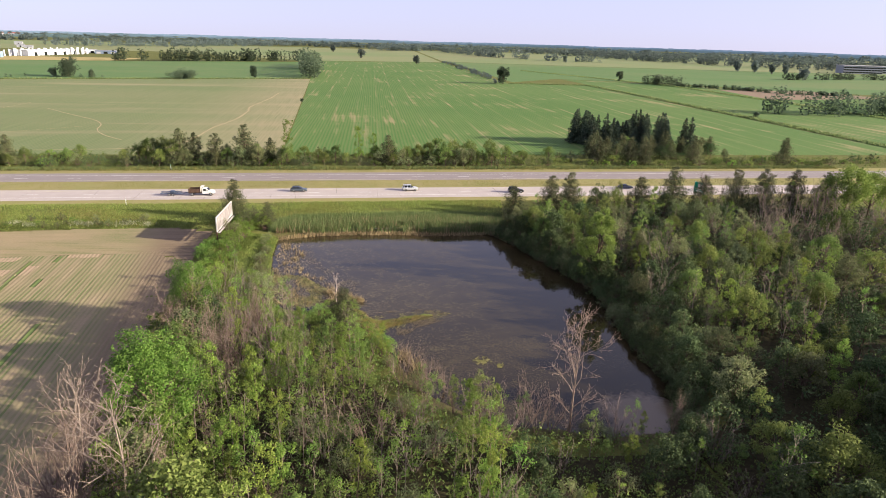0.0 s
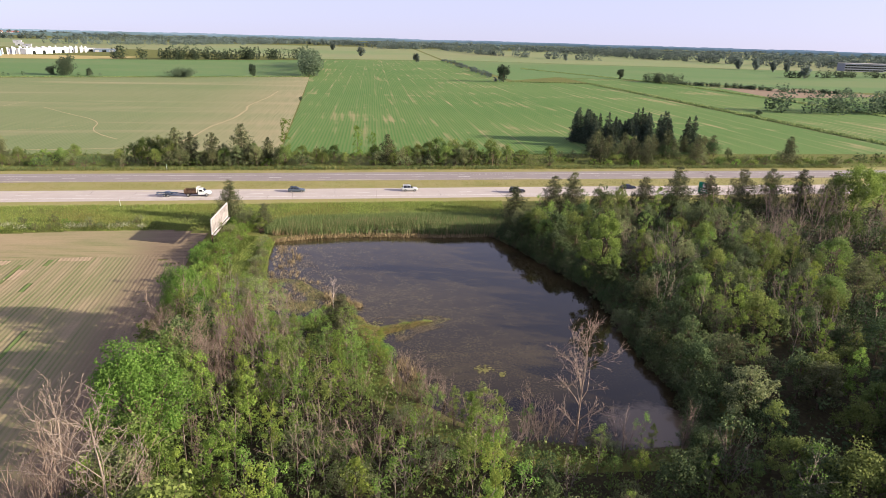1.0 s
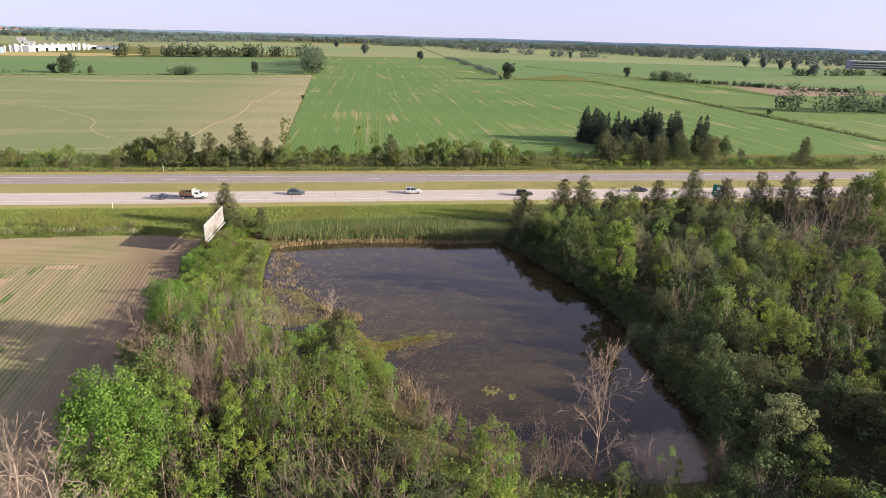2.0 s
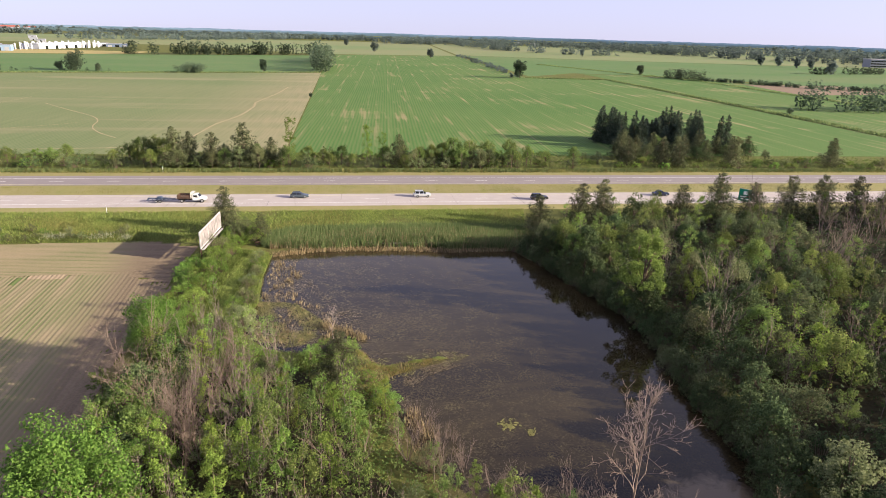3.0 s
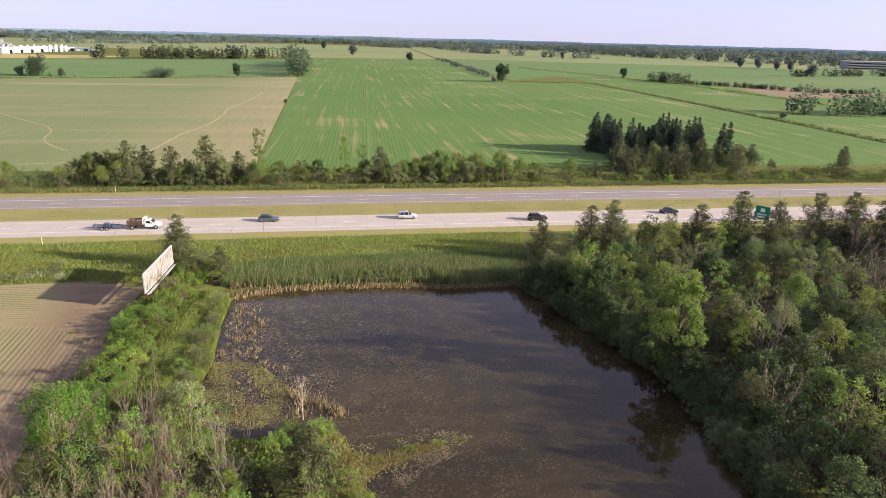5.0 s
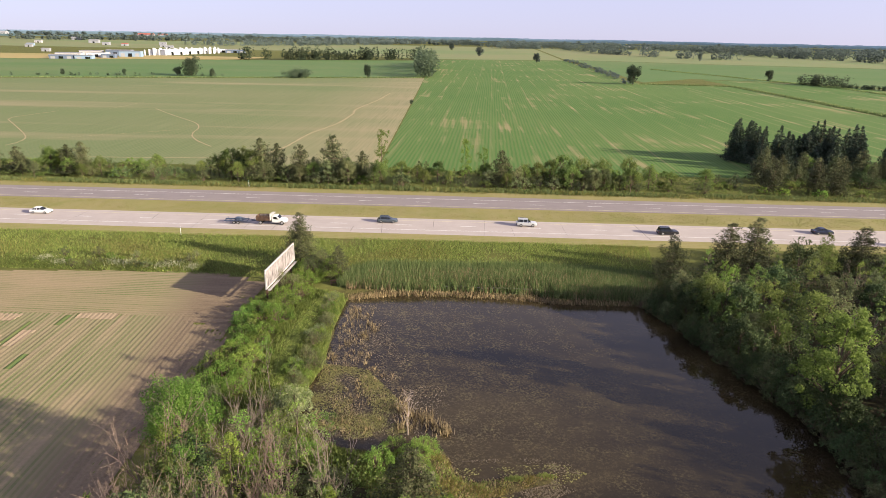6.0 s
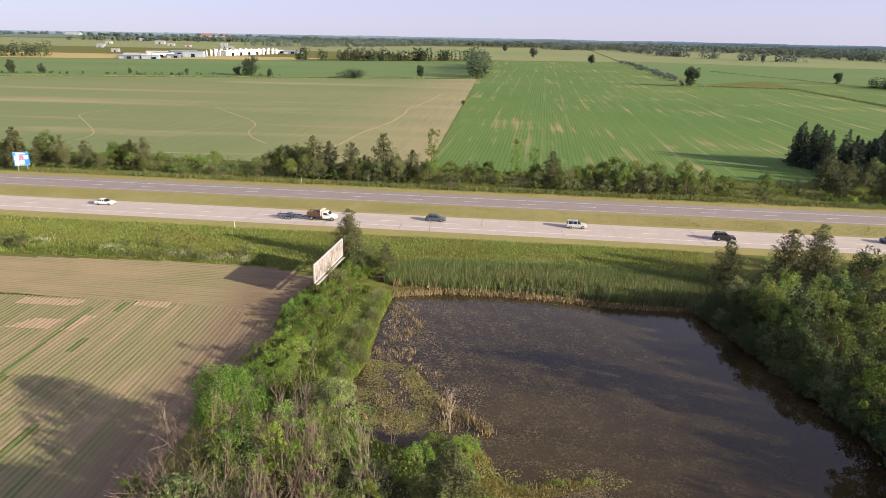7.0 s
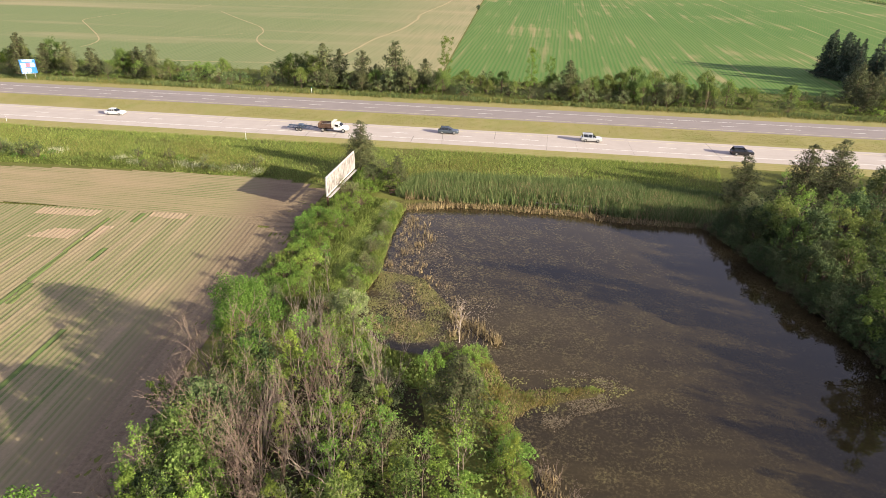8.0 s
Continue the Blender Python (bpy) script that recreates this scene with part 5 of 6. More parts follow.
for lab, line, dep, n, h, cards, size in BELTS:
    stuff("far_woods", wood(rg, line, dep, n, h, cards, size), HAZY_LEAF if line[-1][1] > 980 else FAR_HAZE_LEAF, lab, "woods")
for x, y, h, w, lab in ((231.7, 469, 19, 1.0, "lone green tree on the field lane"), (188.5, 905, 16, 1.0, "lone round tree in a pale field"), (-183, 463, 18, 1.55, "broad dark tree on the field hedge"),
                        (-196, 462, 9, 1.3, "low dark tree on the field hedge"), (-82, 468, 8.5, 5.4, "wide low dark bush on the hedge"), (-163, 463, 8, 0.8, "small dark hedge tree"), (-20, 488, 14, 0.7, "thin dark tree on the hedge"),
                        (103, 1148, 19, 1.3, "round dark tree in far field"), (39, 1567, 20, 1.0, "round dark tree in far field"), (-391, 411, 13, 0.8, "thin leaning tree on the hedge"), (-368, 421, 9, 1.2, "small round tree on the hedge"),
                        (773, 905, 20, 0.8, "tall tree in far meadow"), (790, 880, 21, 0.9, "tall tree in far meadow"), (783, 822, 17, 0.8, "tall tree in far meadow"), (810, 825, 16, 0.8, "tall tree in far meadow"),
                        (712, 651, 19, 1.2, "dark round tree by the meadow"), (334, 195, 4.5, 1.3, "pale shrub beside the ditch"), (41.5, 260, 3.0, 1.2, "small shrub on the field border"), (398, 560, 13, 0.9, "tall tree on the ditch hedge"), (525, 1131, 17, 0.8, "thin tree in far field"),
                        (-290, 436, 6, 1.0, "small tree on the hedge"), (-244, 456, 6, 1.0, "small tree on the hedge")):
    rr = np.random.default_rng(int(abs(x) * 7 + y))
    top = new("field_tree")
    tagged(top, lab, "tree")
    top.location = (x, y, 0)
    q = rr.normal(0, 1, (60, 3))
    q /= np.linalg.norm(q, axis=1, keepdims=True)
    c = np.array([0, 0, h * 0.52]) + q * rr.uniform(0.35, 1, (60, 1)) * np.array([h * 0.33 * w, h * 0.33 * w, h * 0.46])
    part("crown", np_mesh("crown", *leaf_cards(rr, c, h * (0.07 + 0.05 * w), int(24 * max(1, w * 0.75)), h * 0.048, 0.7, 0.8), [HAZY_LEAF if y > 600 else FAR_HAZE_LEAF]), None, top)
    st = [(0, 0, 0, 0, 0, h * 0.55, h * 0.022, h * 0.012)] + [(0, 0, h * 0.25, *(p * np.array([0.8, 0.8, 0.95])), h * 0.008, h * 0.003) for p in c[:14]]
    part("trunk", np_mesh("trunk", *tubes(st, 5), [BARK]), None, top)
for lab, line in (("dark grass border of the brown field", [(-700, 294), (-420, 373), (-223, 427), (34, 498)]), ("dark ditch grass between the fields", [(329, 62), (330, 200), (328, 330), (324, 468), (240, 476)]), ("dark grass line between fields", [(433, 150), (433, 300), (426, 470), (413, 524), (330, 760)])):
    ln = np.array(line, float)
    sg = np.concatenate([[0], np.cumsum(np.linalg.norm(np.diff(ln, axis=0), axis=1))])
    t = rg.uniform(0, sg[-1], 5000)
    side = np.where(rg.uniform(0, 1, 5000) < 0.5, -1.9, 1.9) + rg.normal(0, 0.5, 5000)
    xy = np.stack([np.interp(t, sg, ln[:, 0]) + side, np.interp(t, sg, ln[:, 1]) + rg.normal(0, 0.5, 5000)], 1)
    stuff("ditch_grass", blades(rg, xy, 1.3, 0.5), REED, lab, "grass")


def backdrop(name, radius, base, vary, colour, glow, seed, label):
    """Rim of woods where the plain meets the sky; haze painted as blue glow."""
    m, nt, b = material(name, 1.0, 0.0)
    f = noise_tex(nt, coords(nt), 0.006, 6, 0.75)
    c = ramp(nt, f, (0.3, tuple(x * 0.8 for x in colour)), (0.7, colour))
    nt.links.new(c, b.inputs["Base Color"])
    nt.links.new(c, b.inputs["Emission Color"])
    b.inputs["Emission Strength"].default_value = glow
    n = 1400
    V = []
    for i in range(n + 1):
        a = radians(-70 + 140 * i / n)
        z = base + vary * noise.noise(Vector((i * 0.02, seed, 0))) + vary * 0.5 * noise.noise(Vector((i * 0.2, seed, 0))) + 3.0 * noise.noise(Vector((i * 0.9, seed, 0)))
        x, y = 74 + radius * math.sin(a), -150 + radius * math.cos(a)
        V += [(x, y, -6), (x, y, max(z, -5))]
    F = [[2 * i, 2 * i + 2, 2 * i + 3, 2 * i + 1] for i in range(n)]
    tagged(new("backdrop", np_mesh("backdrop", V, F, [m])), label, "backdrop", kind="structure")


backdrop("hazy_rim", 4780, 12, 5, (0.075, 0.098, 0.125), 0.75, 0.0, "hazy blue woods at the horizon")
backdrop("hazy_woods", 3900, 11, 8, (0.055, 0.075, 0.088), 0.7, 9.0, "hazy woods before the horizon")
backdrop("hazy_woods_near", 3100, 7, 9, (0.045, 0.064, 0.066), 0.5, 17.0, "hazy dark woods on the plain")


# ---- things by the road ----
WHITE_PAINT = paint("white_car_paint", (0.62, 0.62, 0.60), 0.25, 0.6, 0.0, 0.03)
SILVER = paint("silver_car_paint", (0.50, 0.51, 0.52), 0.28, 0.6, 0.4, 0.03)
NAVY = paint("dark_blue_car_paint", (0.012, 0.016, 0.035), 0.2, 0.6, 0.1, 0.03)
BLACK_CAR = paint("black_car_paint", (0.012, 0.012, 0.013), 0.2, 0.6, 0.0, 0.03)
GREY_BLUE = paint("grey_blue_car_paint", (0.075, 0.095, 0.115), 0.25, 0.6, 0.3, 0.03)
GLASS = paint("dark_window_glass", (0.010, 0.012, 0.014), 0.06, 0.6, 0.0, 0.0)
RUBBER = paint("black_rubber", (0.015, 0.015, 0.015), 0.85, 0.2)
RIM = paint("alloy_rim", (0.45, 0.45, 0.46), 0.3, 0.6, 0.8)
LAMP_RED = paint("red_lamp_lens", (0.35, 0.01, 0.01), 0.2, 0.6)
LAMP_CLEAR = paint("clear_lamp_lens", (0.75, 0.75, 0.72), 0.1, 0.7)
RUST = paint("rusty_brown_steel", (0.11, 0.065, 0.042), 0.8, 0.3, 0.0, 0.3)
STEEL_BLUE = paint("weathered_blue_steel", (0.07, 0.095, 0.15), 0.6, 0.4, 0.2, 0.25)
GALV = paint("galvanised_steel", (0.45, 0.46, 0.47), 0.45, 0.5, 0.7, 0.15)


def loft(stations):
    """A shell through cross-sections: rows of x and of (half width, height) pairs from sill to roof."""
    bm = bmesh.new()
    rings = []
    for x, prof in stations:
        rings.append([bm.verts.new((x, -w, z)) for w, z in prof] + [bm.verts.new((x, w, z)) for w, z in reversed(prof)])
    for a, b in zip(rings, rings[1:]):
        n = len(a)
        for i in range(n):
            bm.faces.new((a[i], a[(i + 1) % n], b[(i + 1) % n], b[i]))
    bm.faces.new(rings[0])
    bm.faces.new(rings[-1][::-1])
    bmesh.ops.recalc_face_normals(bm, faces=bm.faces)
    return bm


def disc(r, w, seg=14, bevel=0.02):
    """A wheel-like drum about the Y axis."""
    bm = bmesh.new()
    prof = [(r * 0.55, -w / 2), (r - bevel, -w / 2), (r, -w / 2 + bevel), (r, w / 2 - bevel), (r - bevel, w / 2), (r * 0.55, w / 2)]
    rings = [[bm.verts.new((q * math.cos(2 * math.pi * k / seg), y, q * math.sin(2 * math.pi * k / seg))) for k in range(seg)] for q, y in prof]
    for a, b in zip(rings, rings[1:]):
        for k in range(seg):
            bm.faces.new((a[k], a[(k + 1) % seg], b[(k + 1) % seg], b[k]))
    bm.faces.new(rings[0])
    bm.faces.new(rings[-1][::-1])
    bmesh.ops.recalc_face_normals(bm, faces=bm.faces)
    return bm


def wheel(parent, x, y, r, w=0.22):
    t = part("wheel", disc(r, w), RUBBER, parent)
    t.location = (x, y, r)
    rim = part("rim", disc(r * 0.62, w + 0.02, 12, 0.01), RIM, t)
    return t


def car(name, label, x, y, colour, L=4.8, W=1.84, H=1.48, suv=False, wagon=False, rack=False):
    """A parked-still car that points along +X."""
    top = tagged(new(name), label, "car", "cars on the highway")
    top.location = (x, y, 0.064)
    h, belt, sill, b = L / 2, H * (0.60 if suv else 0.62), 0.24 if not suv else 0.30, W / 2
    low = [(b - 0.06, sill), (b, sill + 0.22), (b, belt - 0.12), (b - 0.06, belt)]

    def lower(k, zs):
        return [((w - (0 if i in (1, 2) else 0)) * k, sill + (z - sill) * zs) for i, (w, z) in enumerate(low)]
    rear = 0.96 if (suv or wagon) else 0.93
    part("body", loft([(-h, lower(0.86, 0.80)), (-h + 0.12, lower(0.95, rear)), (-h + 0.7, lower(1, 1.0)), (0.0, lower(1, 1.0)), (h * 0.36, lower(1, 0.99)), (h * 0.78, lower(0.97, 0.88)), (h - 0.14, lower(0.90, 0.78)), (h, lower(0.78, 0.62))]), colour, top)
    r0 = -h + (0.18 if suv else 0.25 if wagon else 0.75)
    r1 = -h + (0.42 if suv else 0.75 if wagon else 1.35)
    f1, f0 = h * 0.08, h * 0.42

    def cab(x0, k, z):
        return (x0, [(b - 0.10, belt - 0.04), (b - 0.12 - 0.12 * k, belt + (z - belt) * 0.5), (b - 0.16 - 0.16 * k, z)])
    part("glazing", loft([cab(r0, 0.2, belt + 0.03), cab(r1, 1, H - 0.05), cab(f1 - 0.2, 1, H - 0.03), cab(f1, 1, H - 0.06), cab(f0, 0.2, belt + 0.02)]), GLASS, top, "dark tinted window glass")
    roof = new_box(r1 - 0.12, f1 + 0.02, -b + 0.24, b - 0.24, H - 0.07, H, bevel=0.03)
    part("roof", roof, colour, top)
    for xx in (r1 + 0.05, (r1 + f1) / 2, f1 - 0.02):
        for s in (-1, 1):
            bm = bmesh.new()
            v = [bm.verts.new(p) for p in ((xx - 0.05, s * (b - 0.085), belt - 0.02), (xx + 0.05, s * (b - 0.085), belt - 0.02), (xx + 0.05, s * (b - 0.25), H - 0.05), (xx - 0.05, s * (b - 0.25), H - 0.05))]
            v2 = [bm.verts.new((q.co.x, q.co.y - s * 0.04, q.co.z)) for q in v]
            bm.faces.new(v)
            bm.faces.new(v2[::-1])
            for i in range(4):
                bm.faces.new((v[i], v[(i + 1) % 4], v2[(i + 1) % 4], v2[i]))
            part("pillar", bm, colour, top)
    for s in (-1, 1):
        part("headlight", new_box(h - 0.22, h - 0.02, s * (b - 0.45), s * (b - 0.16), sill + 0.34, sill + 0.46, bevel=0.02), LAMP_CLEAR, top, "clear headlight")
        part("tail_light", new_box(-h + 0.0, -h + 0.14, s * (b - 0.34), s * (b - 0.10), sill + 0.38, sill + 0.56, bevel=0.02), LAMP_RED, top, "red tail light")
        part("mirror", new_box(f0 - 0.42, f0 - 0.28, s * (b + 0.02), s * (b + 0.16), belt, belt + 0.14, bevel=0.03), colour, top)
        if rack:
            part("roof_rail", new_box(r1, f1 - 0.2, s * (b - 0.36), s * (b - 0.32), H + 0.02, H + 0.07, bevel=0.01), RUBBER, top)
    part("bumper", new_box(h - 0.16, h + 0.03, -b + 0.22, b - 0.22, sill - 0.02, sill + 0.16, bevel=0.04), RUBBER, top)
    part("bumper", new_box(-h - 0.03, -h + 0.16, -b + 0.16, b - 0.16, sill - 0.02, sill + 0.18, bevel=0.04), RUBBER, top)
    r = 0.36 if suv else 0.32
    for xx in (-h * 0.58, h * 0.60):
        for s in (-1, 1):
            wheel(top, xx, s * (b - 0.10), r)
    return top


car("sedan", "white four-door sedan on the concrete road", -27.0, 1.85, WHITE_PAINT, 4.9)
car("station_wagon", "dark grey-blue station wagon on the road", 57.0, 1.85, GREY_BLUE, 4.8, 1.8, 1.5, wagon=True, rack=True)
car("suv", "silver sport utility car on the road", 90.0, 1.85, SILVER, 4.7, 1.88, 1.78, suv=True, rack=True)
car("suv", "black sport utility car on the road", 122.0, -1.85, BLACK_CAR, 4.7, 1.9, 1.74, suv=True)
car("sedan", "dark blue four-door sedan on the road", 159.0, 1.85, NAVY, 4.7)
car("sedan", "black four-door sedan behind the pines", 184.0, -1.85, BLACK_CAR, 4.7)


def dump_truck(x, y):
    top = tagged(new("dump_truck"), "white cab truck with a rusty stake dump bed", "truck", "cars on the highway")
    top.location = (x, y, 0.064)
    k = lambda w, zs: [(w - 0.05, zs[0]), (w, zs[0] + 0.25), (w, zs[1] - 0.1), (w - 0.08, zs[1])]
    part("hood", loft([(1.75, k(0.98, (0.55, 1.42))), (2.6, k(0.96, (0.55, 1.36))), (3.15, k(0.88, (0.55, 1.22))), (3.25, k(0.80, (0.6, 1.05)))]), WHITE_PAINT, top)
    part("cab", loft([(0.05, k(0.98, (0.55, 1.95))), (0.15, k(1.0, (0.55, 2.12))), (1.1, k(0.98, (0.55, 2.14))), (1.30, k(0.98, (0.55, 2.05))), (1.9, k(0.98, (0.55, 1.40)))]), WHITE_PAINT, top)
    for s in (-1, 1):
        part("side_window", new_box(0.35, 1.25, s * 0.965, s * 1.01, 1.42, 1.92, bevel=0.015), GLASS, top, "dark side window")
        part("door_handle", new_box(0.3, 0.45, s * 1.0, s * 1.03, 1.22, 1.27), RUBBER, top)
        part("mirror", new_box(1.5, 1.62, s * 1.05, s * 1.25, 1.35, 1.75, bevel=0.03), RUBBER, top)
        part("headlight", new_box(3.1, 3.28, s * 0.55, s * 0.82, 0.9, 1.08, bevel=0.02), LAMP_CLEAR, top, "clear headlight")
    ws = bmesh.new()
    v = [ws.verts.new(p) for p in ((1.36, -0.84, 2.02), (1.36, 0.84, 2.02), (1.90, 0.90, 1.46), (1.90, -0.90, 1.46))]
    v2 = [ws.verts.new((q.co.x + 0.03, q.co.y, q.co.z + 0.03)) for q in v]
    ws.faces.new(v)
    ws.faces.new(v2[::-1])
    for i in range(4):
        ws.faces.new((v[i], v[(i + 1) % 4], v2[(i + 1) % 4], v2[i]))
    part("windshield", ws, GLASS, top, "dark windshield")
    part("bumper", new_box(3.2, 3.4, -0.95, 0.95, 0.5, 0.75, bevel=0.04), RIM, top)
    part("chassis", new_box(-3.6, 3.0, -0.45, 0.45, 0.55, 0.8, bevel=0.02), RUBBER, top)
    part("bed_floor", new_box(-3.6, -0.15, -1.15, 1.15, 0.95, 1.1, bevel=0.02), RUST, top)
    part("headboard", new_box(-0.35, -0.2, -1.15, 1.15, 1.1, 2.55, bevel=0.03), paint("pale_cab_shield", (0.55, 0.53, 0.48), 0.7), top, "pale headboard behind the cab")
    part("cab_shield", new_box(-0.35, 0.5, -1.1, 1.1, 2.5, 2.56, bevel=0.02), paint("pale_shield", (0.55, 0.53, 0.48), 0.7), top)
    for s in (-1, 1):
        for z in (1.18, 1.48, 1.78):
            part("side_plank", new_box(-3.55, -0.35, s * 1.12, s * 1.17, z, z + 0.24, bevel=0.01), RUST, top, "rusty brown side plank")
        for xx in (-3.5, -2.5, -1.5, -0.5):
            part("stake", new_box(xx, xx + 0.08, s * 1.16, s * 1.22, 1.0, 2.1, bevel=0.01), RUST, top)
    part("tailgate", new_box(-3.62, -3.55, -1.12, 1.12, 1.1, 2.0, bevel=0.01), RUST, top)
    for xx in (-2.6, 2.35):
        for s in (-1, 1):
            wheel(top, xx, s * 0.92, 0.46, 0.32)
    return top


def trailer(x, y):
    top = tagged(new("equipment_trailer"), "blue-grey steel frame trailer behind the truck", "trailer", "cars on the highway")
    top.location = (x, y, 0.064)
    for s in (-1, 1):
        part("side_rail", new_box(-3.2, 2.2, s * 0.95, s * 1.05, 0.62, 0.78, bevel=0.02), STEEL_BLUE, top)
        part("fender", new_box(-1.3, 0.7, s * 1.08, s * 1.36, 0.84, 0.9, bevel=0.02), STEEL_BLUE, top)
        bm = bmesh.new()
        v = [bm.verts.new(p) for p in ((2.2, s * 1.0, 0.62), (2.2, s * 0.9, 0.62), (4.3, s * 0.02, 0.62), (4.3, s * 0.10, 0.62))]
        r = bmesh.ops.extrude_face_region(bm, geom=[bm.faces.new(v)])
        bmesh.ops.translate(bm, vec=(0, 0, 0.13), verts=[g for g in r["geom"] if isinstance(g, bmesh.types.BMVert)])
        part("tongue_bar", bm, STEEL_BLUE, top)
        for xx in (-2.9, -1.0, 0.9, 2.0):
            part("post", new_box(xx, xx + 0.07, s * 0.97, s * 1.03, 0.78, 1.25), STEEL_BLUE, top)
    for xx in (-3.0, -2.0, -1.0, 0.0, 1.0, 2.0):
        part("cross_member", new_box(xx, xx + 0.12, -0.95, 0.95, 0.6, 0.7), STEEL_BLUE, top)
    part("load_beam", new_box(-3.0, 1.8, -0.3, -0.15, 0.85, 1.15, bevel=0.02), STEEL_BLUE, top)
    part("load_beam", new_box(-2.4, 2.0, 0.2, 0.42, 0.8, 1.0, bevel=0.02), STEEL_BLUE, top)
    part("load_drum", new_box(-0.6, 0.5, -0.5, 0.5, 0.8, 1.4, bevel=0.15), STEEL_BLUE, top)
    for xx in (-0.75, 0.15):
        for s in (-1, 1):
            wheel(top, xx, s * 1.2, 0.38, 0.24)
    return top


dump_truck(30.6, -1.85)
trailer(22.6, -1.85)

# ---- billboard ----
def billboard():
    top = tagged(new("billboard"), "weathered white roadside billboard with peeling grey paper", "billboard")
    y0, y1, z0, z1 = -47.7, -33.3, 2.9, 6.25
    top.matrix_world = Matrix.Translation((43.5, -40.5, 0)) @ Matrix.Rotation(radians(-3.5), 4, "Z")
    a, b = y0 + 40.5, y1 + 40.5
    m, nt, bs = material("peeling_paper", 0.8, 0.2)
    v = coords(nt, (1, 1.6, 0.5))
    f = noise_tex(nt, v, 1.3, 6, 0.75, 0.5)
    g = noise_tex(nt, coords(nt), 0.5, 4)
    c = ramp(nt, f, (0.36, (0.07, 0.06, 0.06)), (0.47, (0.19, 0.172, 0.168)), (0.64, (0.33, 0.305, 0.30)))
    nt.links.new(mix(nt, 0.5, c, ramp(nt, g, (0.3, (0.55, 0.5, 0.5)), (0.7, (1, 1, 1))), "MULTIPLY"), bs.inputs["Base Color"])
    frame_m = paint("white_board_frame", (0.38, 0.36, 0.35), 0.6, 0.3, 0.0, 0.2)
    n = 12
    for i in range(n):
        u0, u1 = a + 0.2 + (b - a - 0.4) * i / n, a + 0.2 + (b - a - 0.4) * (i + 1) / n - 0.025
        part("panel", new_box(-0.06, 0.04 + 0.012 * (i % 3), u0, u1, z0 + 0.2, z1 - 0.2, bevel=0.008), m, top, "peeling grey poster panel" if i == 0 else "")
    for q in ((a, b, z1 - 0.22, z1), (a, b, z0, z0 + 0.22), (a, a + 0.22, z0 + 0.22, z1 - 0.22), (b - 0.22, b, z0 + 0.22, z1 - 0.22)):
        part("frame_board", new_box(-0.10, 0.12, *q, bevel=0.02), frame_m, top, "white frame board")
    for i in range(5):
        y = a + 1.2 + (b - a - 2.4) * i / 4
        part("post", new_box(-0.45, -0.15, y - 0.13, y + 0.13, -0.3, z1 - 0.3, bevel=0.03), RUST, top, "brown timber post")
    for z in (z0 + 0.6, z0 + 1.7, z0 + 2.7):
        part("stringer", new_box(-0.15, -0.07, a + 0.2, b - 0.2, z, z + 0.15), RUST, top)
    part("catwalk", new_box(0.15, 0.6, a + 0.3, b - 0.3, z0 - 0.25, z0 - 0.18), frame_m, top)


billboard()

# ---- signs, posts ----
BLUE_SIGN = paint("blue_sign_sheet", (0.035, 0.16, 0.48), 0.4, 0.5, 0.0, 0.06)
GREEN_SIGN = paint("green_sign_sheet", (0.0, 0.20, 0.115), 0.4, 0.5, 0.0, 0.06)
SIGN_WHITE = paint("white_sign_sheet", (0.78, 0.78, 0.76), 0.4, 0.5, 0.0, 0.05)
SIGN_RED = paint("red_sign_sheet", (0.55, 0.12, 0.16), 0.4, 0.5, 0.0, 0.05)


def road_sign(name, label, x, y, w, z0, z1, turn, sheet, bars):
    top = tagged(new(name), label, "road sign")
    top.matrix_world = Matrix.Translation((x, y, 0)) @ Matrix.Rotation(turn, 4, "Z")
    part("board", new_box(-w / 2, w / 2, -0.03, 0.03, z0, z1, bevel=0.01), sheet, top)
    for s in (-0.3, 0.3):
        part("post", new_box(w * s - 0.08, w * s + 0.08, 0.04, 0.18, -0.3, z1 - 0.2, bevel=0.01), GALV, top, "grey steel post")
    for t in (z0, z1 - 0.09):
        part("border", new_box(-w / 2 + 0.04, w / 2 - 0.04, -0.036, -0.031, t + 0.02, t + 0.07), SIGN_WHITE, top)
    for u0, u1, v0, v1, mt in bars:
        part("marking", new_box(-w / 2 + w * u0, -w / 2 + w * u1, -0.042, -0.031, z0 + (z1 - z0) * v0, z0 + (z1 - z0) * v1), mt, top)


road_sign("information_sign", "blue roadside information sign with white panels", -74.6, 33.2, 4.2, 1.8, 5.9, radians(28), BLUE_SIGN,
          [(0.2, 0.8, 0.84, 0.92, SIGN_WHITE), (0.08, 0.36, 0.45, 0.75, SIGN_WHITE), (0.40, 0.64, 0.45, 0.75, SIGN_RED), (0.68, 0.92, 0.45, 0.75, SIGN_WHITE), (0.08, 0.36, 0.08, 0.38, SIGN_WHITE), (0.40, 0.66, 0.08, 0.38, SIGN_WHITE)])
road_sign("exit_sign", "green highway sign with white markings", 178.3, -8.6, 3.4, 0.9, 4.4, radians(-52), GREEN_SIGN,
          [(0.35, 0.65, 0.55, 0.82, SIGN_WHITE), (0.15, 0.85, 0.34, 0.42, SIGN_WHITE), (0.2, 0.8, 0.16, 0.24, SIGN_WHITE)])


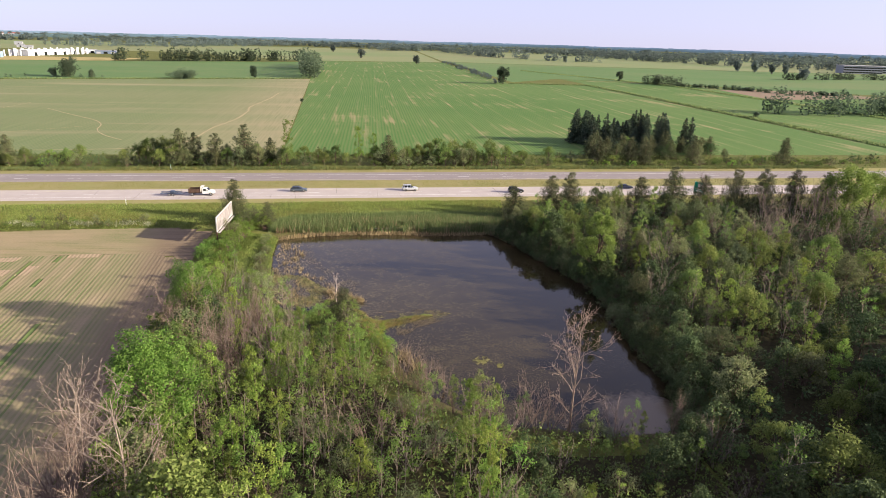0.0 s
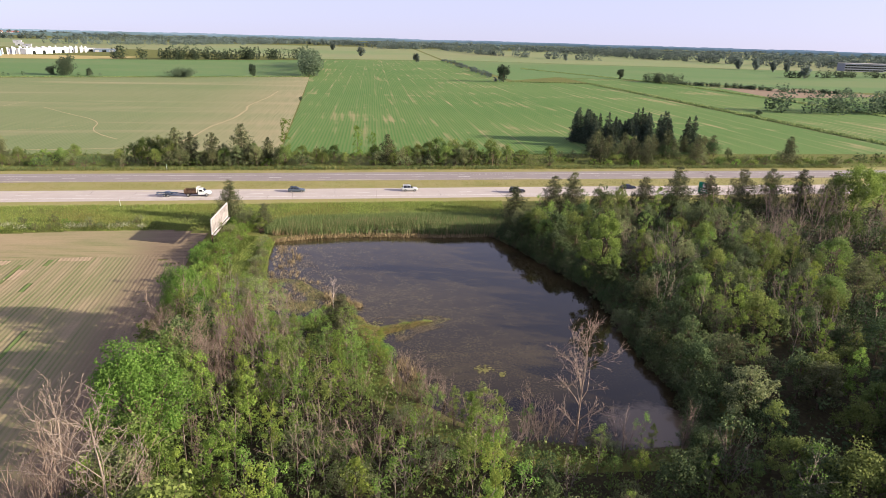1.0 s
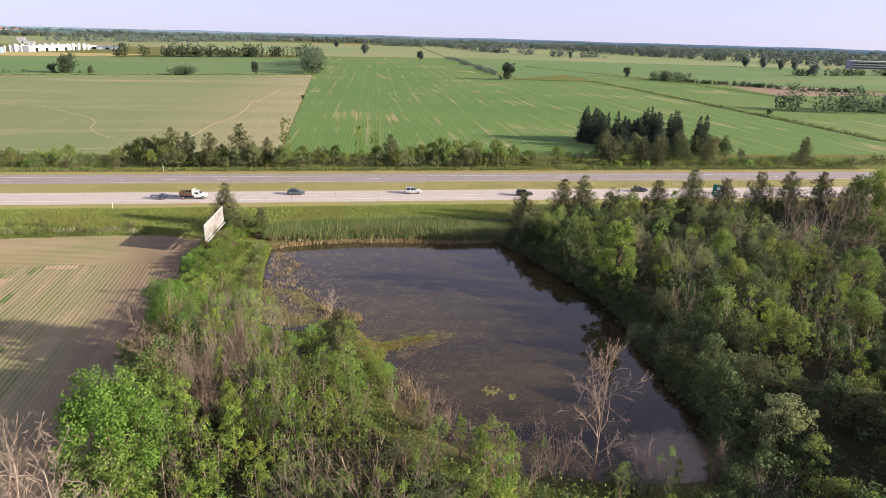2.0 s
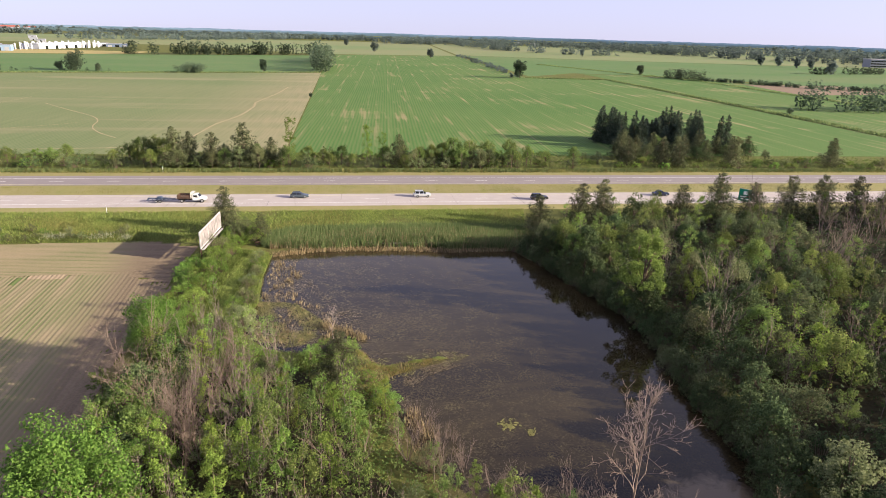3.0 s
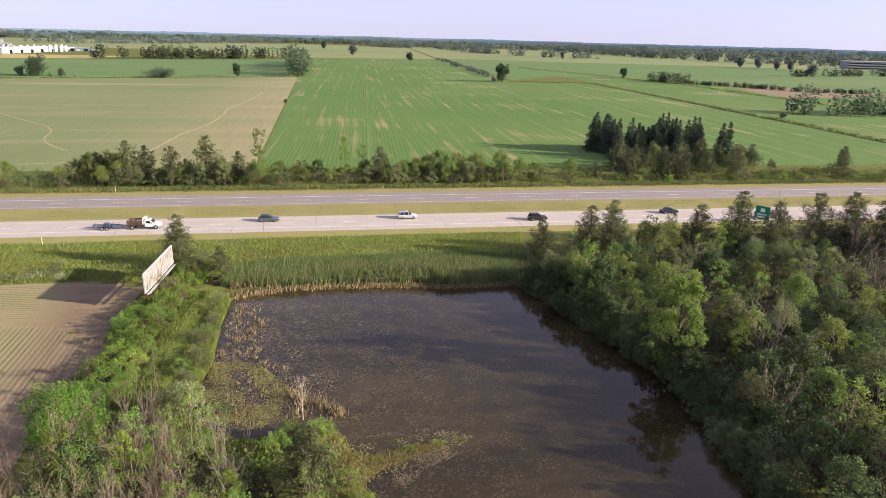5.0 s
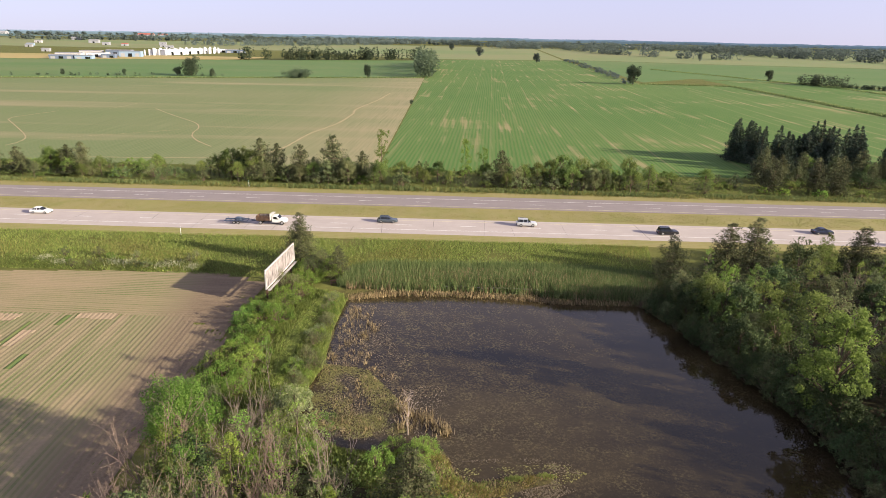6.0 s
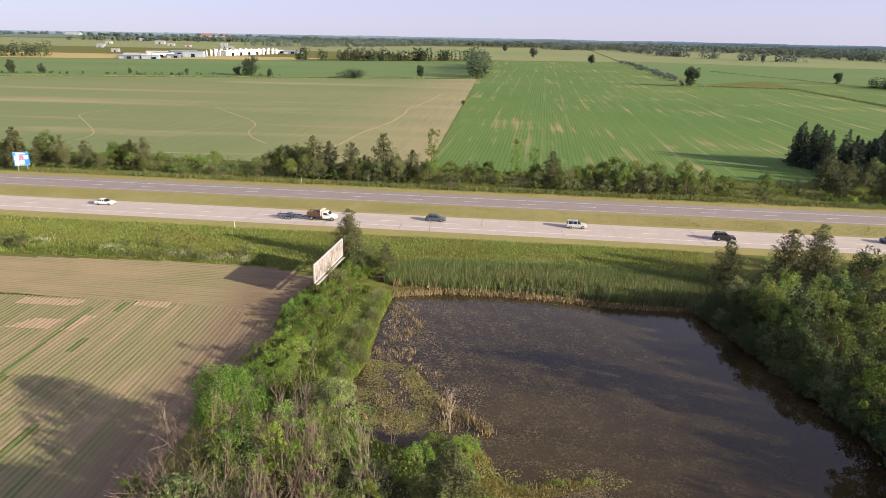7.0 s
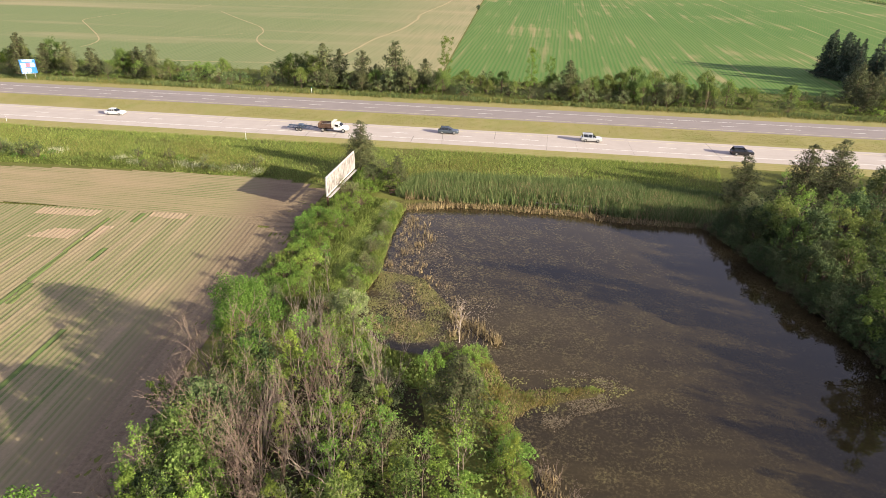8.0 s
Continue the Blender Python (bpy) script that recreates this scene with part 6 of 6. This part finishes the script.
def marker_post(x, y, h, label, cap):
    top = tagged(new("marker_post"), label, "post", "roadside marker posts")
    top.location = (x, y, 0)
    part("shaft", new_box(-0.05, 0.05, -0.03, 0.03, -0.2, h, bevel=0.01), SIGN_WHITE, top)
    part("reflector", new_box(-0.08, 0.08, -0.045, -0.032, h - 0.35, h - 0.05), cap, top)


marker_post(13.3, 33.4, 1.9, "white and green marker post by the road", GREEN_SIGN)
marker_post(13.2, -11.9, 1.9, "thin white marker post on the verge", GALV)
marker_post(-48, -9, 1.2, "short white marker post on the verge", GALV)

st = tagged(new("post_stump"), "weathered pale post stump on the peninsula", "post")
st.location = (72.2, -87.6, -0.9)
part("stump", new_box(-0.22, 0.22, -0.16, 0.16, -0.2, 1.3, bevel=0.05), DEAD_BARK, st)
bench = tagged(new("bench"), "old dark wooden bench by the pond", "bench")
bench.matrix_world = Matrix.Translation((52.2, -37.6, -0.1)) @ Matrix.Rotation(0.3, 4, "Z")
for i in range(3):
    part("seat_plank", new_box(-0.8, 0.8, -0.25 + 0.17 * i, -0.11 + 0.17 * i, 0.45, 0.49, bevel=0.008), RUST, bench)
for s in (-0.6, 0.6):
    part("leg", new_box(s - 0.05, s + 0.05, -0.22, 0.22, -0.1, 0.45), RUST, bench)
part("backrest", new_box(-0.8, 0.8, 0.26, 0.30, 0.6, 0.95, bevel=0.008), RUST, bench)


def ribbon(name, line, width, z, mat, label, category, kind="structure", wob=0.0):
    rng = np.random.default_rng(9)
    ln = np.array(line, float)
    s = np.concatenate([[0], np.cumsum(np.linalg.norm(np.diff(ln, axis=0), axis=1))])
    t = np.linspace(0, s[-1], max(12, int(s[-1] / 2.0)))
    x, y = np.interp(t, s, ln[:, 0]), np.interp(t, s, ln[:, 1])
    k = np.ones(9) / 9
    x[4:-4], y[4:-4] = np.convolve(x, k, "valid"), np.convolve(y, k, "valid")
    p = np.stack([x, y], 1)
    d = np.gradient(p, axis=0)
    d /= np.linalg.norm(d, axis=1, keepdims=True)
    nn = np.stack([-d[:, 1], d[:, 0]], 1)
    w = width * 0.5 * (1 + rng.normal(0, wob, (len(t), 2)))
    a, b = p + nn * w[:, :1], p - nn * w[:, 1:]
    if z is None:
        za, zb = ground_height(a[:, 0], a[:, 1]) + 0.07, ground_height(b[:, 0], b[:, 1]) + 0.07
    else:
        za = zb = np.full(len(t), z)
    V = np.concatenate([np.column_stack([a, za]), np.column_stack([b, zb])])
    n = len(t)
    F = [[i, i + 1, n + i + 1, n + i] for i in range(n - 1)]
    return tagged(new(name, np_mesh(name, V, F, [mat], True)), label, category, kind=kind)


BARE_SOIL = paint("pale_bare_soil", (0.35, 0.285, 0.16), 0.95, 0.1, 0.0, 0.2)
for ln, w in (([(2, 80), (6.2, 99.2), (7.0, 133.0), (13.2, 165.4), (14.5, 206.9), (11.5, 222), (18.5, 286.2), (20, 330)], 1.5), ([(-22, 96), (-34.3, 109.7), (-43.4, 128.3), (-44, 140), (-53.1, 157.8), (-75, 182), (-96.9, 208.5)], 0.8), ([(-97, 88), (-96.5, 98.2), (-104.9, 111.5), (-128, 138), (-147.0, 159.3), (-140, 190)], 0.7), ([(-92, 105), (-60, 128), (-52, 136)], 0.5), ([(-64, 70), (-30, 72), (2, 78)], 0.9), ([(-120, 200), (-118, 240)], 0.6)):
    ribbon("field_track", ln, w * 0.75, 0.085, BARE_SOIL, "pale bare washed-out track in a field", "track", wob=0.25)
ribbon("mown_path", [(53.2, -40.5), (51.2, -47), (50.4, -55), (50.2, -62), (50.8, -67), (52.5, -72)], 1.9, None, crop_material("short_path_grass", (0.125, 0.125, 0.035), (0.115, 0.145, 0.03), 0.6, 1.1, 0.2, 0.2), "short mown grass path along the bank", "path", wob=0.12)
ribbon("sand_strip", [(69, -36.5), (76, -36.2), (84, -36.5), (90, -37.1)], 0.4, None, paint("pale_trampled_sand", (0.34, 0.31, 0.24), 0.95, 0.1, 0.0, 0.25), "pale trampled strip at the pond's far bank", "sand", wob=0.8)
STRIP_G = crop_material("green_corn_strip", (0.16, 0.16, 0.06), (0.075, 0.13, 0.036), 0.5, 0.76, 0.0, 0.2)
BALD = crop_material("bald_soil", (0.335, 0.258, 0.165), (0.27, 0.22, 0.13), 0.1, 0.76, 0.0, 0.2)
for x0, y0, x1, y1, w in ((11.4, -84, 9.0, -54, 0.8), (13.6, -57, 13.4, -53.5, 1.0), (15.2, -70, 15.0, -66, 1.2), (12.5, -82, 11.9, -77, 0.9), (24, -110, 23, -84, 0.8)):
    furrow_field("crop_strip", [(x0 - w / 2, y0), (x0 + w / 2, y0), (x1 + w / 2, y1), (x1 - w / 2, y1)], radians(93), 0.76, STRIP_G, 0.11, "strip of denser green young corn", 0.075)
for poly in ([(-4, -56.5), (6, -56), (6.5, -53.6), (-4, -54)], [(1, -64.5), (7.5, -64), (8, -61), (3, -61)], [(9.6, -64), (11.6, -64), (11.8, -59), (10, -59)], [(15, -54.5), (21, -54.5), (21, -52.4), (15, -52.6)], [(-24, -62), (-12, -64), (-10, -70), (-26, -72)], [(-30, -57), (-16, -56.5), (-16, -54), (-30, -54.5)]):
    furrow_field("bald_patch", poly, radians(93), 0.76, BALD, 0.10, "bald tan patch of dry soil", 0.07)

# ---- far buildings ----
PALE_WALL = paint("pale_metal_wall", (0.25, 0.26, 0.285), 0.6, 0.3, 0.0, 0.1)
BLUE_WALL = paint("blue_grey_wall", (0.20, 0.27, 0.36), 0.6, 0.3, 0.0, 0.1)
GREY_WALL = paint("grey_wall", (0.38, 0.37, 0.37), 0.7, 0.3, 0.0, 0.1)
ROOF_GREY = paint("grey_roof", (0.28, 0.28, 0.29), 0.7, 0.3)
ROOF_RED = paint("red_roof", (0.33, 0.10, 0.07), 0.7, 0.3)


def shed(name, label, x, y, w, d, h, turn, wall, roof, pitch=0.12, doors=3):
    top = tagged(new(name), label, "building")
    top.matrix_world = Matrix.Translation((x, y, 0)) @ Matrix.Rotation(turn, 4, "Z")
    part("wall", new_box(-w / 2, w / 2, -d / 2, d / 2, -0.3, h), wall, top)
    bm = bmesh.new()
    r = h + d / 2 * pitch
    o = 0.6
    v = [bm.verts.new(p) for p in ((-w / 2 - o, -d / 2 - o, h + 0.004), (w / 2 + o, -d / 2 - o, h + 0.004), (w / 2 + o, 0, r), (-w / 2 - o, 0, r), (-w / 2 - o, d / 2 + o, h + 0.004), (w / 2 + o, d / 2 + o, h + 0.004))]
    for q in ((0, 1, 2, 3), (3, 2, 5, 4), (0, 3, 4), (1, 5, 2), (0, 4, 5, 1)):
        bm.faces.new([v[i] for i in q])
    part("roof", bm, roof, top)
    for i in range(doors):
        u = -w / 2 + w * (i + 0.5) / doors
        part("door", new_box(u - w / doors * 0.28, u + w / doors * 0.28, -d / 2 - 0.12, -d / 2 - 0.02, 0.0, h * 0.62), GLASS if i % 2 else ROOF_GREY, top)


STEEL_WALL = paint("slate_blue_wall", (0.11, 0.14, 0.20), 0.6, 0.3, 0.0, 0.1)
WHITE_WALL = paint("white_metal_wall", (0.55, 0.55, 0.57), 0.5, 0.3, 0.0, 0.08)
for x, y, w, d, h, wall, lab, n in ((-476, 738, 30, 18, 5, STEEL_WALL, "low slate-blue works shed", 3), (-448, 742, 22, 14, 4.5, BLUE_WALL, "small blue-grey works shed", 2), (-490, 778, 34, 20, 6, GREY_WALL, "low grey works shed with doors", 4),
                                   (-462, 800, 26, 18, 6.5, WHITE_WALL, "small white works shed", 3), (-438, 786, 18, 14, 5, STEEL_WALL, "slate-blue works shed with doors", 2), (-428, 830, 30, 18, 8, BLUE_WALL, "blue-grey works shed beside the silos", 3),
                                   (-462, 862, 36, 22, 8, STEEL_WALL, "slate-blue flat works hall", 4), (-500, 850, 30, 18, 7, GREY_WALL, "grey works shed with a flat roof", 3), (-352, 1065, 34, 18, 5.5, STEEL_WALL, "low slate-grey warehouse by the works", 3), (-385, 1080, 22, 14, 6, WHITE_WALL, "small white works office", 2)):
    shed("works_shed", lab, x, y, w, d, h, 0.25, wall, ROOF_GREY, 0.06, n)
shed("works_hall", "long tall white works hall", -408, 955, 110, 30, 8, 1.32, WHITE_WALL, WHITE_WALL, 0.05, 10)
for i in range(44):
    t = i / 43
    s = tagged(new("silo"), "tall white storage silo of the works", "silo", "works silos")
    s.location = (-432 + 58 * t + (i % 3) * 4, 880 + 150 * t, 0)
    hh = 8.5 + 2.5 * ((i * 7) % 5) / 4
    bm = bmesh.new()
    bmesh.ops.create_cone(bm, cap_ends=True, segments=16, radius1=1.1, radius2=1.1, depth=hh, matrix=Matrix.Translation((0, 0, hh / 2 - 0.2)))
    part("tank", bm, WHITE_WALL, s)
    bm = bmesh.new()
    bmesh.ops.create_cone(bm, cap_ends=True, segments=16, radius1=1.2, radius2=0.7, depth=0.5, matrix=Matrix.Translation((0, 0, hh + 0.05)))
    part("cap", bm, WHITE_WALL, s)


def office(x, y, w, d, h, turn):
    top = tagged(new("office_building"), "long pale office building with dark window bands", "building")
    top.matrix_world = Matrix.Translation((x, y, 0)) @ Matrix.Rotation(turn, 4, "Z")
    part("wall", new_box(-w / 2, w / 2, -d / 2, d / 2, -0.3, h), PALE_WALL, top)
    part("parapet", new_box(-w / 2 - 0.4, w / 2 + 0.4, -d / 2 - 0.4, d / 2 + 0.4, h + 0.004, h + 0.9), GREY_WALL, top)
    for f in range(3):
        z = 1.4 + f * (h - 1.2) / 3
        for i in range(14):
            u = -w / 2 + w * (i + 0.5) / 14
            part("window", new_box(u - w / 14 * 0.44, u + w / 14 * 0.44, -d / 2 - 0.1, -d / 2 - 0.01, z, z + (h - 1.2) / 3 * 0.5), GLASS, top)


office(1036, 925, 70, 30, 14, -0.25)
office(1131, 950, 70, 30, 13, -0.25)
for x, y, w, h, wall, roof, lab in ((-644, 962, 24, 6, PALE_WALL, ROOF_GREY, "white farmhouse amid trees"), (-780, 1400, 30, 7, PALE_WALL, ROOF_GREY, "white house on the plain"), (-720, 1370, 26, 6, PALE_WALL, ROOF_RED, "white house with red roof"), (-690, 1500, 30, 8, PALE_WALL, ROOF_GREY, "white house on the plain"),
                                   (-900, 1560, 44, 9, PALE_WALL, ROOF_GREY, "long white barn on the plain"), (-1010, 1500, 30, 7, GREY_WALL, ROOF_GREY, "grey house on the plain"), (-560, 1250, 28, 6, PALE_WALL, ROOF_GREY, "white house behind the works"), (-610, 1330, 26, 7, PALE_WALL, ROOF_GREY, "white house behind the works"),
                                   (-1392, 2850, 120, 12, PALE_WALL, ROOF_RED, "long barn with red roof"), (-1300, 2820, 70, 14, PALE_WALL, ROOF_RED, "white barn with red roof"), (-1900, 2600, 110, 14, PALE_WALL, ROOF_GREY, "long white hall far off"), (640, 2150, 40, 10, PALE_WALL, ROOF_GREY, "white house by far woods"), (690, 2140, 30, 10, PALE_WALL, ROOF_GREY, "white house by far woods"),
                                   (-820, 1180, 24, 6, PALE_WALL, ROOF_GREY, "white house amid far fields"), (-870, 1260, 26, 6, BLUE_WALL, ROOF_GREY, "blue house amid far fields"), (-1150, 1900, 50, 9, PALE_WALL, ROOF_GREY, "white barn amid far fields")):
    shed("farm_building", lab, x, y, w * 0.55, w * 0.3, h * 0.75, 0.2, wall, roof, 0.35, 3)


# ---- joints in the concrete ----
TAR = paint("dark_joint_tar", (0.20, 0.175, 0.16), 0.8, 0.2)
jr = random.Random(4)
JOINT = np_mesh("joint", [(-0.05, -0.5, 0), (0.05, -0.5, 0), (0.05, 0.5, 0), (-0.05, 0.5, 0)], [[0, 1, 2, 3]], [TAR])
x = -90.0
while x < 240:
    j = new("road_joint", JOINT)
    a = jr.choice((1.0, 1.0, 0.5, 0.35))
    j.matrix_world = Matrix.Translation((x, -0.6 + (1 - a) * 5.5 * jr.choice((1, 1, -1)), 0.0625)) @ Matrix.Rotation(jr.uniform(-0.05, 0.12), 4, "Z") @ Matrix.Diagonal((jr.uniform(0.5, 1.6), 11.8 * a, 1, 1))
    tagged(j, "dark tarred joint across the concrete", "road joint", "road joints", "structure")
    x += jr.choice((6.5, 12.0, 18.0))
